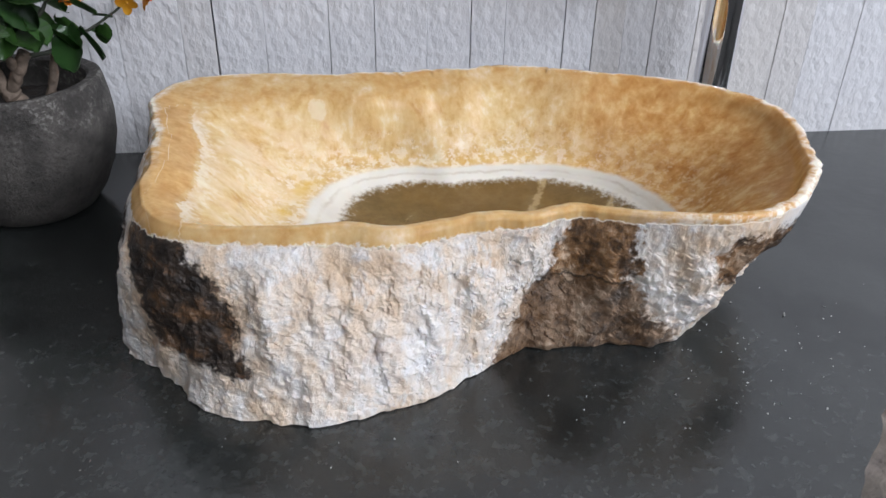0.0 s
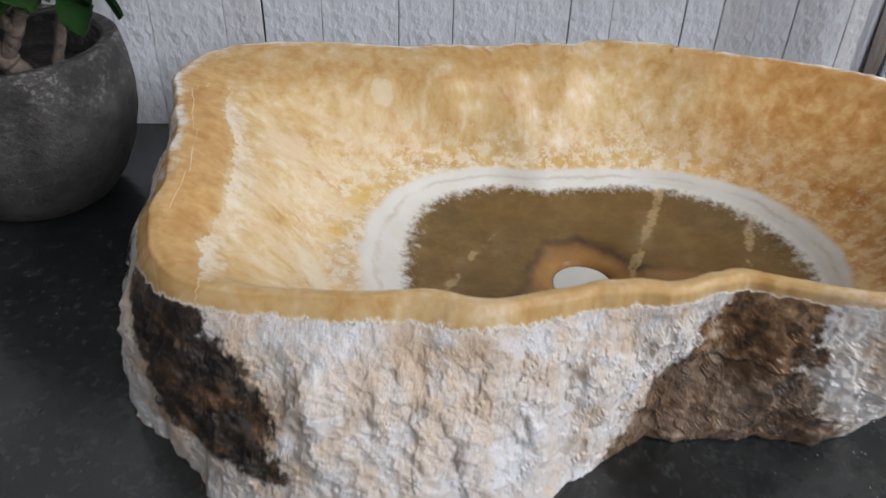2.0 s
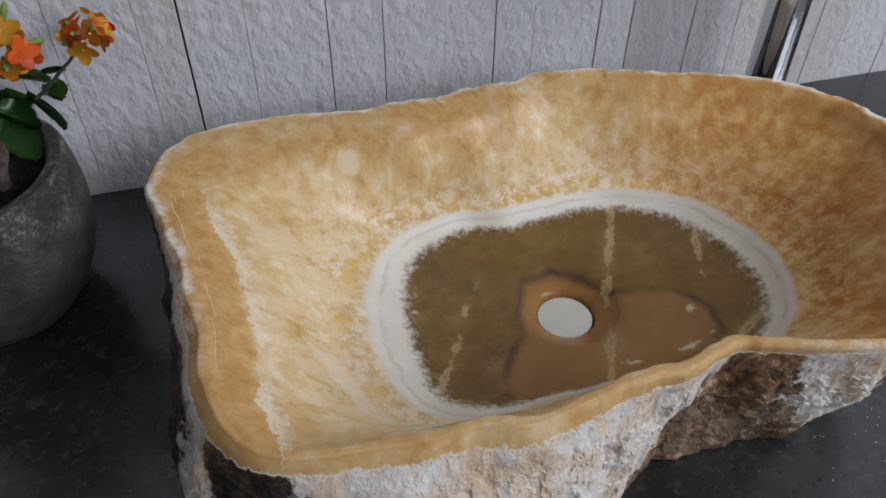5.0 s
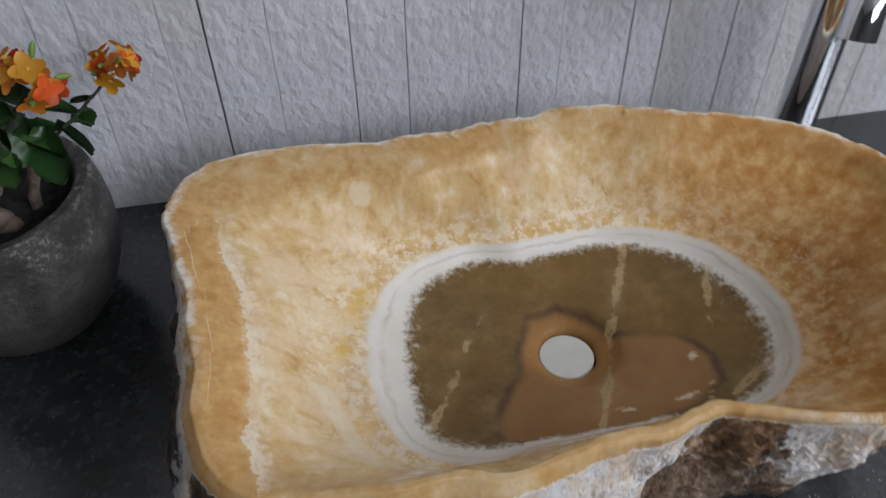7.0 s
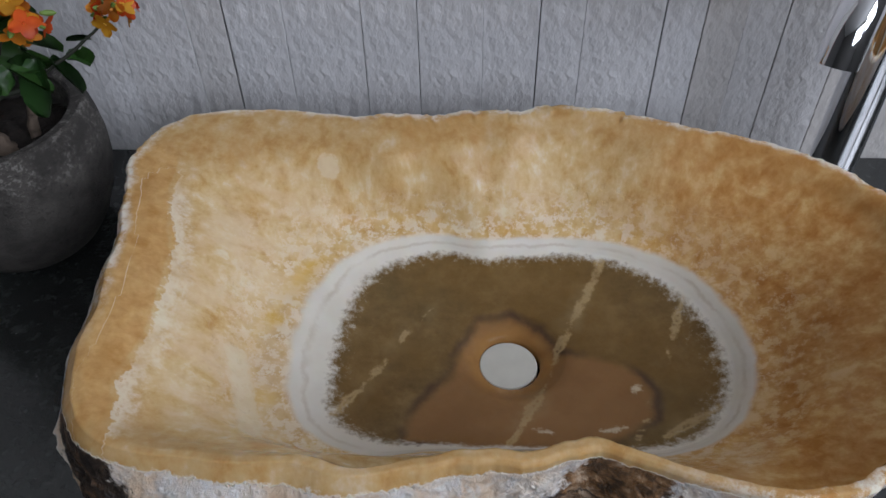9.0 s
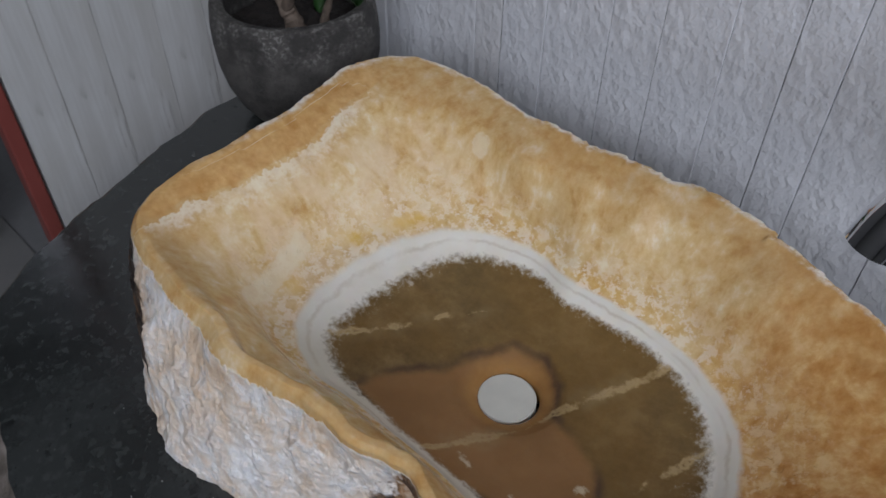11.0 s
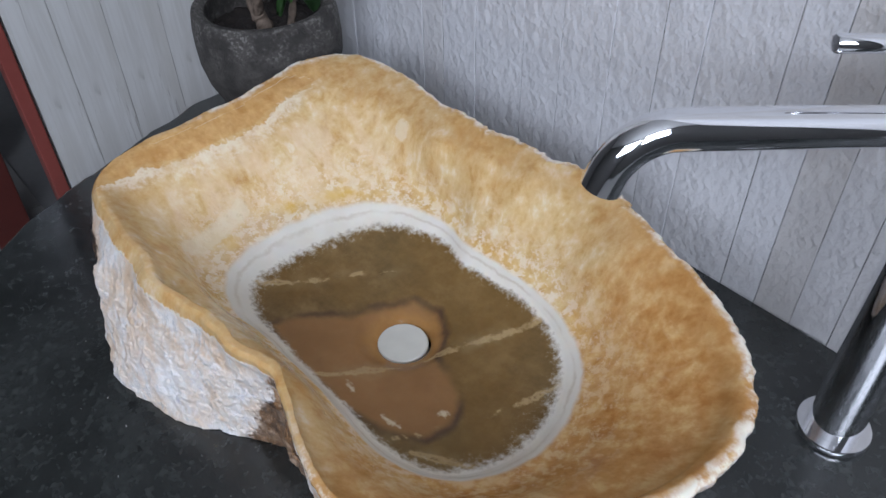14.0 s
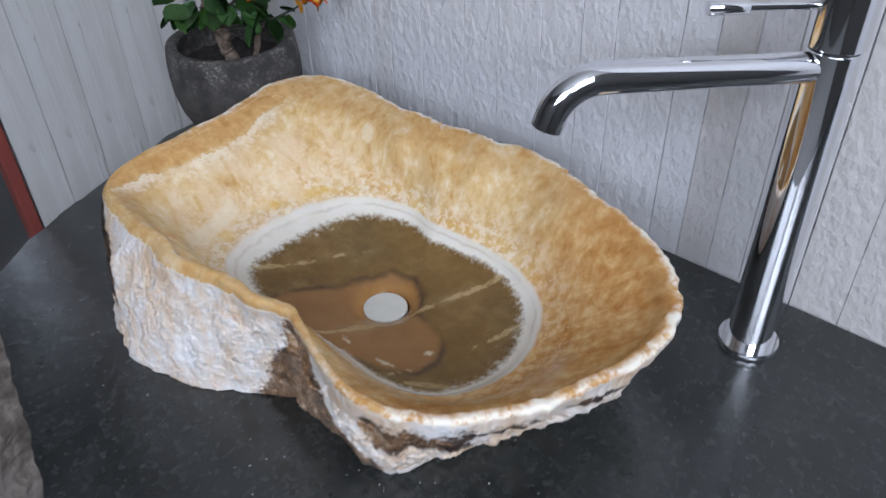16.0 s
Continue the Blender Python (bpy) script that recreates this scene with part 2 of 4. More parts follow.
    fibre = n.noise(1, 5, 0.6, n.scaled(n.coord, (75, 75, 20)), 0.3)
    soft = n.math('ADD', n.math('MULTIPLY', n.noise(30, 4, 0.55), 0.25), n.math('ADD', n.math('MULTIPLY', fibre, 0.40), n.math('MULTIPLY', grain, 0.35)))
    honey = n.ramp(soft, (0.39, (0.54, 0.315, 0.112)), (0.46, (0.64, 0.43, 0.190)), (0.54, (0.71, 0.53, 0.28)), (0.62, (0.79, 0.68, 0.49)))
    big = n.noise(11, 4, 0.55)
    honey = n.mix(n.math('MULTIPLY', n.step(big, 0.48, 0.72), 0.55), honey, (0.55, 0.29, 0.08))
    pale = n.step(n.math('ADD', u, n.math('MULTIPLY', wob, 1.6)), 3.15, 2.2)
    honey = n.mix(n.math('MULTIPLY', pale, n.math('MULTIPLY', n.step(flakes, 0.47, 0.56), 0.85)), honey, (0.82, 0.72, 0.57))
    yellow = n.step(n.math('ABSOLUTE', n.math('SUBTRACT', u, 2.25)), 0.3, 0.0)
    honey = n.mix(n.math('MULTIPLY', yellow, n.math('MULTIPLY', n.step(n.noise(20, 3), 0.42, 0.60), n.math('MULTIPLY_ADD', n.step(place.outputs[0], 0.03, -0.03), 0.55, 0.25))), honey, (0.74, 0.47, 0.11))
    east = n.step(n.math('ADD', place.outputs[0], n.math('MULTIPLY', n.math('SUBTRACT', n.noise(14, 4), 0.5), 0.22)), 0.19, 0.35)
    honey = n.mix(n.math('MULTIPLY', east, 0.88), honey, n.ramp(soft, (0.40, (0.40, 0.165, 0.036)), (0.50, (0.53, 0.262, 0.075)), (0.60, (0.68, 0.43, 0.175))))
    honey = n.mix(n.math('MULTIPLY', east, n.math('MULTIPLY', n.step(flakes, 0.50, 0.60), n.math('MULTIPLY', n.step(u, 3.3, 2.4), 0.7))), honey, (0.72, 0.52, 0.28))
    lipped = n.step(n.math('ADD', u, n.math('MULTIPLY', wob, 0.8)), 3.35, 3.65)
    honey = n.mix(n.math('MULTIPLY', lipped, 0.4), honey, n.mix(grain, (0.36, 0.17, 0.045), (0.60, 0.36, 0.14)))
    west = n.math('MULTIPLY', n.step(place.outputs[0], 0.06, -0.06), n.step(u, 3.45, 3.2))
    honey = n.mix(n.math('MULTIPLY', west, n.math('MULTIPLY', n.step(n.noise(1, 4, 0.55, n.scaled(n.coord, (14, 52, 30)), 0.4), 0.34, 0.66), 0.6)), honey, (0.79, 0.63, 0.43))
    warp = n.tree.nodes.new("ShaderNodeVectorMath")
    warp.operation = 'MULTIPLY_ADD'
    n.link(n.coord, warp.inputs[2])
    bent = n.tree.nodes.new("ShaderNodeTexNoise")
    n.link(n.coord, bent.inputs["Vector"])
    bent.inputs["Scale"].default_value = 40
    n.link(bent.outputs["Color"], warp.inputs[0])
    warp.inputs[1].default_value = (0.03, 0.03, 0.03)
    cleave = n.voronoi(30, warp.outputs[0], 'DISTANCE_TO_EDGE')
    honey = n.mix(n.math('MULTIPLY', n.step(cleave, 0.04, 0.0), n.math('MULTIPLY', n.step(n.noise(15, 2), 0.52, 0.66), 0.08)), honey, (0.80, 0.66, 0.44))
    u1 = n.math('ADD', u, n.math('ADD', n.math('MULTIPLY', wob, 0.22), n.math('MULTIPLY', wob2, 0.30)))
    u1 = n.math('ADD', u1, n.math('MULTIPLY', n.math('SUBTRACT', n.noise(160, 6, 0.75), 0.5), 0.45))
    c = n.mix(n.step(u1, 0.84, 1.14), heart, band)
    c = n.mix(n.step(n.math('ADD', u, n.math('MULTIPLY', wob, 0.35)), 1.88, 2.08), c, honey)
    c = n.mix(n.math('MULTIPLY', n.step(n.math('ADD', n.attr('shelf'), n.math('MULTIPLY', wob, 0.8)), 0.30, 0.70), 0.8), c, n.mix(n.step(soft, 0.36, 0.62), (0.46, 0.235, 0.068), (0.66, 0.40, 0.155)))
    sm = n.math('ADD', n.attr('seam'), n.math('ADD', n.math('MULTIPLY', n.math('SUBTRACT', n.noise(30, 5, 0.7), 0.5), 0.014), n.math('MULTIPLY', wob2, 0.008)))
    crest = n.math('MULTIPLY', n.step(sm, -0.0014, 0.0006), n.step(n.math('ADD', sm, n.math('MULTIPLY', wob2, 0.016)), 0.0150, 0.0005))
    c = n.mix(n.math('MULTIPLY', n.math('MULTIPLY', crest, 0.72), n.step(n.noise(28, 4, 0.6), 0.28, 0.60)), c, (0.84, 0.76, 0.60))
    c = n.mix(n.math('MULTIPLY', n.step(n.math('ADD', blotch, n.math('ADD', n.math('MULTIPLY', wob, 0.006), n.math('MULTIPLY', wob2, 0.006))), 0.0016, -0.0016), 0.6), c, (0.79, 0.69, 0.50))
    # broken outside
    upright = n.scaled(n.coord, (1, 1, 0.85))
    chips = n.noise(52, 8, 0.70, upright, 0.35)
    white = n.ramp(n.noise(24, 7, 0.66, n.scaled(n.coord, (1, 1, 0.6)), 0.2), (0.30, (0.58, 0.38, 0.22)), (0.42, (0.72, 0.57, 0.43)), (0.52, (0.77, 0.69, 0.61)), (0.64, (0.82, 0.80, 0.78)))
    tan = n.noise(1, 4, 0.6, n.scaled(n.coord, (19, 19, 8)), 0.3)
    white = n.mix(n.math('MULTIPLY', n.step(tan, 0.52, 0.64), 0.5), white, (0.74, 0.54, 0.36))
    white = n.mix(n.math('MULTIPLY', n.step(chips, 0.50, 0.66), 0.75), white, (0.83, 0.805, 0.785))
    white = n.mix(n.math('MULTIPLY', n.step(rusty, 0.0, -0.012), n.math('MULTIPLY', n.step(chips, 0.35, 0.6), 0.75)), white, (0.46, 0.24, 0.12))
    dark = n.ramp(n.math('ADD', n.math('MULTIPLY', n.noise(85, 6, 0.75), 0.6), n.math('MULTIPLY', n.noise(1, 5, 0.6, n.scaled(n.coord, (22, 22, 60))), 0.4)), (0.40, (0.018, 0.014, 0.012)), (0.51, (0.060, 0.043, 0.032)), (0.60, (0.20, 0.105, 0.050)), (0.70, (0.50, 0.42, 0.35)))
    pale_crust = n.ramp(n.math('ADD', n.math('MULTIPLY', n.noise(95, 6, 0.75), 0.5), n.math('MULTIPLY', n.noise(1, 5, 0.6, n.scaled(n.coord, (40, 40, 26))), 0.5)), (0.36, (0.032, 0.022, 0.016)), (0.44, (0.115, 0.066, 0.036)), (0.51, (0.29, 0.155, 0.068)), (0.60, (0.52, 0.38, 0.26)))
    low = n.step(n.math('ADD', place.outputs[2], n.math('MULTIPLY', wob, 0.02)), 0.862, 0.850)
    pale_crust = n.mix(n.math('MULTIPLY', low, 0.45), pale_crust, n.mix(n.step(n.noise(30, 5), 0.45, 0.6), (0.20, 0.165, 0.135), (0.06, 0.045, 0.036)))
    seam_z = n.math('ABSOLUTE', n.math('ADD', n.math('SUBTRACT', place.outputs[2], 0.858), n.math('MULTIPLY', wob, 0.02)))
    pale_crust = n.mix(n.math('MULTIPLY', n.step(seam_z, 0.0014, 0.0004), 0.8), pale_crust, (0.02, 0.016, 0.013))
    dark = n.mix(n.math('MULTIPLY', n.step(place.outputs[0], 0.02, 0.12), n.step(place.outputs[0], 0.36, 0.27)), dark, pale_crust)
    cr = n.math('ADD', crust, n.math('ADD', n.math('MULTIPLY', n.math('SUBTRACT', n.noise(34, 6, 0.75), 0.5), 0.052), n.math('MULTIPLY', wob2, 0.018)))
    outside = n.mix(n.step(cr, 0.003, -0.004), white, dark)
    os = n.step(n.math('ADD', rough_side, n.math('ADD', n.math('MULTIPLY', wob, 0.4), n.math('MULTIPLY', wob2, 0.4))), 0.46, 0.54)
    broken = n.math('MAXIMUM', n.step(place.outputs[1], 0.44, 0.52), n.step(place.outputs[0], 0.20, 0.28))
    edge = n.math('MULTIPLY', n.step(n.math('ADD', u, n.math('MULTIPLY', wob, 0.3)), 3.96, 4.10), broken)
    c = n.mix(n.math('MULTIPLY', edge, n.step(n.noise(34, 6, 0.75), 0.40, 0.56)), c, (0.84, 0.77, 0.65))
    fresh = n.step(n.math('ADD', rough_side, n.math('ADD', n.math('MULTIPLY', wob, 0.4), n.math('MULTIPLY', wob2, 0.4))), 0.36, 0.48)
    c = n.mix(n.math('MULTIPLY', fresh, 0.8), c, (0.88, 0.82, 0.71))
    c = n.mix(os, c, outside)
    h_out = n.math('ADD', n.math('MULTIPLY', chips, 1.5), n.math('ADD', n.math('MULTIPLY', n.voronoi(150, upright), 0.6), n.math('MULTIPLY', n.noise(210, 5, 0.7, upright), 0.6)))
    pits = n.math('MULTIPLY', n.step(n.noise(1, 3, 0.5, n.scaled(n.coord, (150, 150, 110))), 0.40, 0.30), n.step(n.math('ABSOLUTE', n.math('SUBTRACT', u, 2.6)), 0.5, 0.2))
    h = n.mix(os, n.math('SUBTRACT', n.math('ADD', n.math('MULTIPLY', n.noise(60, 2), 0.12), n.math('MULTIPLY', flakes, 0.05)), n.math('MULTIPLY', pits, 0.12)), h_out)
    n.bump(h, 0.66, 0.0038)
    n.link(n.math('MULTIPLY_ADD', os, -0.24, 0.32), n.bsdf.inputs["Subsurface Weight"])
    n.bsdf.inputs["Subsurface Radius"].default_value = (1.0, 0.7, 0.42)
    n.bsdf.inputs["Subsurface Scale"].default_value = 0.008
    return n.done(c, n.mix(os, n.ramp(n.noise(45, 4), (0.35, 0.07), (0.7, 0.13)), n.ramp(chips, (0.4, 0.55), (0.62, 0.22))), 0.0, n.math('MULTIPLY_ADD', os, 0.24, 0.11))


MAT_ONYX = onyx()

# ---- mesh helpers ----


def mesh_of(name, bm, material, smooth=True):
    me = bpy.data.meshes.new(name)
    bmesh.ops.recalc_face_normals(bm, faces=bm.faces)
    if smooth:
        for e in bm.edges:
            if len(e.link_faces) == 2 and e.calc_face_angle(0) > 0.6:
                e.smooth = False
    bm.to_mesh(me)
    bm.free()
    for m in (material if isinstance(material, (list, tuple)) else (material,)):
        me.materials.append(m)
    if smooth:
        me.polygons.foreach_set("use_smooth", [True] * len(me.polygons))
    return me


def part(name, bm, material, parent, label="", smooth=True):
    ob = new(name, mesh_of(name, bm, material, smooth))
    if parent is not None:
        ob.parent = parent
    return tagged(ob, label)


def box(x0, x1, y0, y1, z0, z1, bevel=0.0, bm=None):
    bm = bm or bmesh.new()
    got = bmesh.ops.create_cube(bm, size=1.0, matrix=Matrix.LocRotScale(((x0 + x1) / 2, (y0 + y1) / 2, (z0 + z1) / 2), None, (x1 - x0, y1 - y0, z1 - z0)))
    if bevel:
        edges = {e for v in got["verts"] for e in v.link_edges}
        bmesh.ops.bevel(bm, geom=list(edges), offset=bevel, segments=2, affect='EDGES', profile=0.5)
    return bm


def lathe(profile, steps=64, wobble=0.0, bm=None):
    """A turned body from (radius, height) pairs round the z axis."""
    bm = bm or bmesh.new()
    rings = []
    for r, z in profile:
        ring = []
        for k in range(steps):
            a = 2 * math.pi * k / steps
            s = 1 + wobble * noise.noise((math.cos(a) * 1.3, math.sin(a) * 1.3, z * 20))
            ring.append(bm.verts.new((r * s * math.cos(a), r * s * math.sin(a), z)))
        rings.append(ring)
    for a, b in zip(rings, rings[1:]):
        for k in range(steps):
            bm.faces.new((a[k], a[(k + 1) % steps], b[(k + 1) % steps], b[k]))
    for ring in (rings[0], rings[-1]):
        if profile[0 if ring is rings[0] else -1][0] > 1e-5:
            bm.faces.new(ring)
    return bm


def tube(points, radii, steps=20, bm=None, cap=True):
    """A round bar along points, with one radius for each."""
    bm = bm or bmesh.new()
    pts = [Vector(p) for p in points]
    side = None
    rings = []
    for i, p in enumerate(pts):
        d = (pts[min(i + 1, len(pts) - 1)] - pts[max(i - 1, 0)]).normalized()
        if side is None:
            side = d.orthogonal().normalized()
        side = (side - d * side.dot(d)).normalized()
        up = d.cross(side)
        rings.append([bm.verts.new(p + radii[i] * (math.cos(2 * math.pi * k / steps) * side + math.sin(2 * math.pi * k / steps) * up)) for k in range(steps)])
    for a, b in zip(rings, rings[1:]):
        for k in range(steps):
            bm.faces.new((a[k], a[(k + 1) % steps], b[(k + 1) % steps], b[k]))
    if cap:
        bm.faces.new(rings[0])
        bm.faces.new(rings[-1])
    return bm


def empty(name, x, y, z, label, category, group="", kind=""):
    ob = new(name)
    ob.location = (x, y, z)
    ob.empty_display_size = 0.02
    return tagged(ob, label, category, group, kind)


def smooth_loop(values, angle):
    """A smooth closed curve through even steps of the turn."""
    n = len(values)
    f = (angle / (2 * math.pi) * n) % n
    i, t = int(f), f - int(f)
    a, b, c, d = (values[(i + k) % n] for k in (-1, 0, 1, 2))
    return b + 0.5 * t * (c - a + t * (2 * a - 5 * b + 4 * c - d + t * (3 * (b - c) + d - a)))


# ---- the room ----
# east, south and west walls and ceiling are unseen, added to bound the light
ROOM_W, ROOM_E, ROOM_S, ROOM_TOP = -2.4, 2.2, -2.2, 3.1


def wall_with_opening(name, axis, at, thick, lo, hi, opening=None):
    """A wall across the x or y axis, with an opening (lo, hi, sill, head) cut through it."""
    bm = bmesh.new()
    spans = [(lo, hi, 0, ROOM_TOP)]
    if opening:
        a, b, s, h = opening
        spans = [(lo, a, 0, ROOM_TOP), (b, hi, 0, ROOM_TOP), (a, b, 0, s), (a, b, h, ROOM_TOP)]
    for a, b, s, h in spans:
        if axis == "x":
            box(at, at + thick, a, b, s, h, bm=bm)
        else:
            box(a, b, at, at + thick, s, h, bm=bm)
    return tagged(part(name, bm, MAT_UNSEEN_WALL, None, smooth=False), "unseen room wall, added and kept dark to hold down reflected light", "wall", kind="structure")


wall_with_opening("wall_east", "x", ROOM_E, 0.2, ROOM_S, 0.80, (-1.35, -0.15, 1.80, 3.00))
wall_with_opening("wall_south", "y", ROOM_S - 0.2, 0.2, ROOM_W, ROOM_E, (0.56, 2.16, 1.80, 3.00))
wall_with_opening("wall_west", "x", ROOM_W - 0.2, 0.2, ROOM_S, 0.80, (0.64, 0.79, 1.30, 2.50))
tagged(part("ceiling", box(ROOM_W, ROOM_E, ROOM_S, 0.84, ROOM_TOP, ROOM_TOP + 0.1), MAT_CEILING, None, smooth=False), "unseen plain white ceiling, added to close the room", "ceiling", kind="structure")


def window_unit(name, m, width, height):
    w = empty(name, 0, 0, 0, "white framed window letting in daylight", "window", kind="structure")
    w.matrix_world = m
    bar = min(0.05, width * 0.07)
    for a, b, c, d in ((-width / 2, -width / 2 + bar, -height / 2, height / 2), (width / 2 - bar, width / 2, -height / 2, height / 2),
                       (-width / 2 + bar + 0.002, width / 2 - bar - 0.002, -height / 2, -height / 2 + 0.05), (-width / 2 + bar + 0.002, width / 2 - bar - 0.002, height / 2 - 0.05, height / 2),
                       (-0.02, 0.02, -height / 2 + 0.052, height / 2 - 0.052))[:5 if width > 0.3 else 4]:
        part("frame_bar", box(a, b, -0.03, 0.03, c, d, 0.004), MAT_FRAME, w, smooth=False)


window_unit("window_1", pose(ROOM_W - 0.15, 0.715, 1.90, 0, 0, 90), 0.15, 1.2)
window_unit("window_2", pose(1.36, ROOM_S - 0.1, 2.40), 1.6, 1.2)
window_unit("window_3", pose(ROOM_E + 0.1, -0.75, 2.40, 0, 0, 90), 1.2, 1.2)

tagged(part("wall_north_far", box(ROOM_W, -0.612, 0.80, 0.90, 0, ROOM_TOP), MAT_CEILING, None, smooth=False), "plain white wall behind the partition", "wall", kind="structure")
wall_north = tagged(part("wall_north", box(-0.61, ROOM_E, 0.810, 0.90, 0, ROOM_TOP), MAT_GAP, None, smooth=False),
                    "wall clad in rough whitewashed upright planks", "wall", kind="structure")


def plank_mesh(width, height, depth=0.010):
    bm = box(0, width, 0, depth, 0, height, 0.0006)
    return mesh_of("plank", bm, MAT_PLANK, False)


def clad(parent, edges, gaps, place, material, height):
    for i, (a, b) in enumerate(zip(edges, edges[1:])):
        g0, g1 = gaps[i % len(gaps)], gaps[(i + 1) % len(gaps)]
        me = plank_mesh(b - a - g0 / 2 - g1 / 2, height)
        me.materials[0] = material
        ob = new("plank", me)
        ob.parent = parent
        ob.matrix_local = place(a + g0 / 2, ((i * 7) % 5) * 0.0003)


JOINTS = [-0.588, -0.545, -0.47, -0.405, -0.345, -0.283, -0.244, -0.211, -0.145, -0.110, -0.057, 0.013, 0.063, 0.121, 0.171, 0.210, 0.279, 0.314, 0.349,
          0.384, 0.437, 0.484, 0.542, 0.581, 0.640, 0.70]
rng = random.Random(4)
while JOINTS[-1] < ROOM_E - 0.1:
    JOINTS.append(JOINTS[-1] + rng.choice((0.045, 0.06, 0.075, 0.09)))
JOINTS[-1] = ROOM_E - 0.003
clad(wall_north, JOINTS, [0.0003, 0.0004, 0.0006, 0.0003, 0.0005, 0.0003, 0.0004, 0.0003, 0.0004, 0.0018, 0.0004, 0.0006, 0.0005, 0.0002, 0.0008, 0.0005, 0.0009, 0.0008, 0.0003, 0.0006, 0.0012], lambda a, d: pose(a, 0.80 - d, 0.002), MAT_PLANK, ROOM_TOP - 0.004)

# a short return of the cladding beside the counter, with a red-brown edge board
side_panel = tagged(part("side_panel", box(-0.610, -0.600, 0.456, 0.797, 0.002, ROOM_TOP - 0.003), MAT_GAP, None, smooth=False),
                    "pale grey plank-clad side partition with a red-brown painted edge", "partition", kind="structure")
SIDE = [0.459, 0.517, 0.585, 0.664, 0.733, 0.7893]
clad(side_panel, SIDE, [0.0003, 0.0005, 0.0004], lambda a, d: pose(-0.5895 + d, a, 0.004, 0, 0, 90), MAT_PANEL, ROOM_TOP - 0.01)
part("edge_board", box(-0.614, -0.586, 0.436, 0.4555, 0.002, ROOM_TOP - 0.003, 0.002), MAT_RED, side_panel, "red-brown painted edge board", False)

floor = tagged(part("floor", box(ROOM_W, ROOM_E, ROOM_S, 0.808, -0.10, -0.006), MAT_GROUT, None, smooth=False), "pale grey tiled floor", "floor", kind="structure")

# ---- slate counter ----


def slab_outline(a):
    """Radius of the slab's natural front edge about (0.15, 0.80), for angles from 180 (along the wall to the west) to 360."""
    pts = ((180, 0.530), (198, 0.534), (214, 0.564), (222, 0.590), (227, 0.612), (232, 0.626), (237, 0.624), (243, 0.604), (250, 0.592), (257, 0.588), (265, 0.600), (274, 0.625),
           (281, 0.632), (287, 0.597), (291.5, 0.571), (296.5, 0.549), (305, 0.545), (315, 0.57), (325, 0.62), (337, 0.74), (348, 0.86), (360, 0.95))
    for (p, r), (q, s) in zip(pts, pts[1:]):
        if a <= q:
            t = (a - p) / (q - p)
            return r + (s - r) * t
    return pts[-1][1]


def counter_slab():
    bm = bmesh.new()
    n = 220
    rows = []
    drop = ((1.0, 0.0), (0.0, 0.0), (0.004, -0.002), (0.012, -0.010), (0.020, -0.018), (0.018, -0.026), (0.006, -0.033), (0.0, -0.036))
    for k in range(n + 1):
        a = 180 + 180 * k / n
        r = slab_outline(a) + 0.005 * noise.noise((a * 0.25, 0, 0)) + 0.0025 * noise.noise((a * 0.9, 3, 0))
        c, s = math.cos(radians(a)), math.sin(radians(a))
        row = []
        for j, (o, z) in enumerate(drop):
            rr = 0.0 if j == 0 else r + o * (0.5 + 0.9 * abs(noise.noise((a * 0.13, j * 0.4, 5))) + 2.6 * math.exp(-((a - 293) / 8) ** 2) + 1.3 * math.exp(-((a - 252) / 14) ** 2))
            if j > 2:
                rr += 0.006 * noise.noise((a * 0.6, j * 1.7, 9))
            x, y = 0.15 + rr * c, 0.797 + min(0, rr * s)
            row.append((x, y, top_z(y) + z))
        rows.append(row)
    centre = bm.verts.new((0.15, 0.797, top_z(0.797)))
    low = bm.verts.new((0.15, 0.797, top_z(0.797) - 0.036))
    grid = [[bm.verts.new(p) for p in row[1:]] for row in rows]
    for a, b in zip(grid, grid[1:]):
        bm.faces.new((centre, a[0], b[0]))
        for j in range(len(a) - 1):
            f = bm.faces.new((a[j], a[j + 1], b[j + 1], b[j]))
            f.material_index = 1
        bm.faces.new((low, b[-1], a[-1]))
    bm.faces.new([centre] + grid[0] + [low])
    bm.faces.new([centre] + grid[-1] + [low])
    rim = bm.copy()
    bmesh.ops.delete(rim, geom=[f for f in rim.faces if f.material_index == 0], context='FACES')
    bmesh.ops.delete(bm, geom=[f for f in bm.faces if f.material_index == 1], context='FACES')
    ob = part("slate_countertop", bm, MAT_SLATE, None, smooth=False)
    for f in rim.faces:
        f.material_index = 0
    part("cleft_edge", rim, MAT_CLEFT, ob, "rough brown cleft edge of the slate", smooth=False)
    return tagged(ob, "dark grey slate slab countertop with a rough natural edge", "countertop")


counter_slab()

# hidden carcass that carries the slab
tagged(part("vanity_base", box(-0.12, 0.62, 0.50, 0.796, 0.0, COUNTER - 0.0525, 0.004), MAT_FRAME, None, smooth=False), "plain white vanity base under the slate slab", "cabinet")

# ---- onyx basin ----
HX, HY = 0.145, 0.530
RIM = [0.275, 0.277, 0.264, 0.242, 0.218, 0.198, 0.19, 0.184, 0.176, 0.166, 0.169, 0.171, 0.185, 0.206, 0.257, 0.307, 0.311, 0.285, 0.272, 0.27, 0.279, 0.277, 0.234, 0.199, 0.183, 0.162, 0.149, 0.148, 0.143, 0.15, 0.176, 0.215, 0.239, 0.251, 0.259, 0.265]
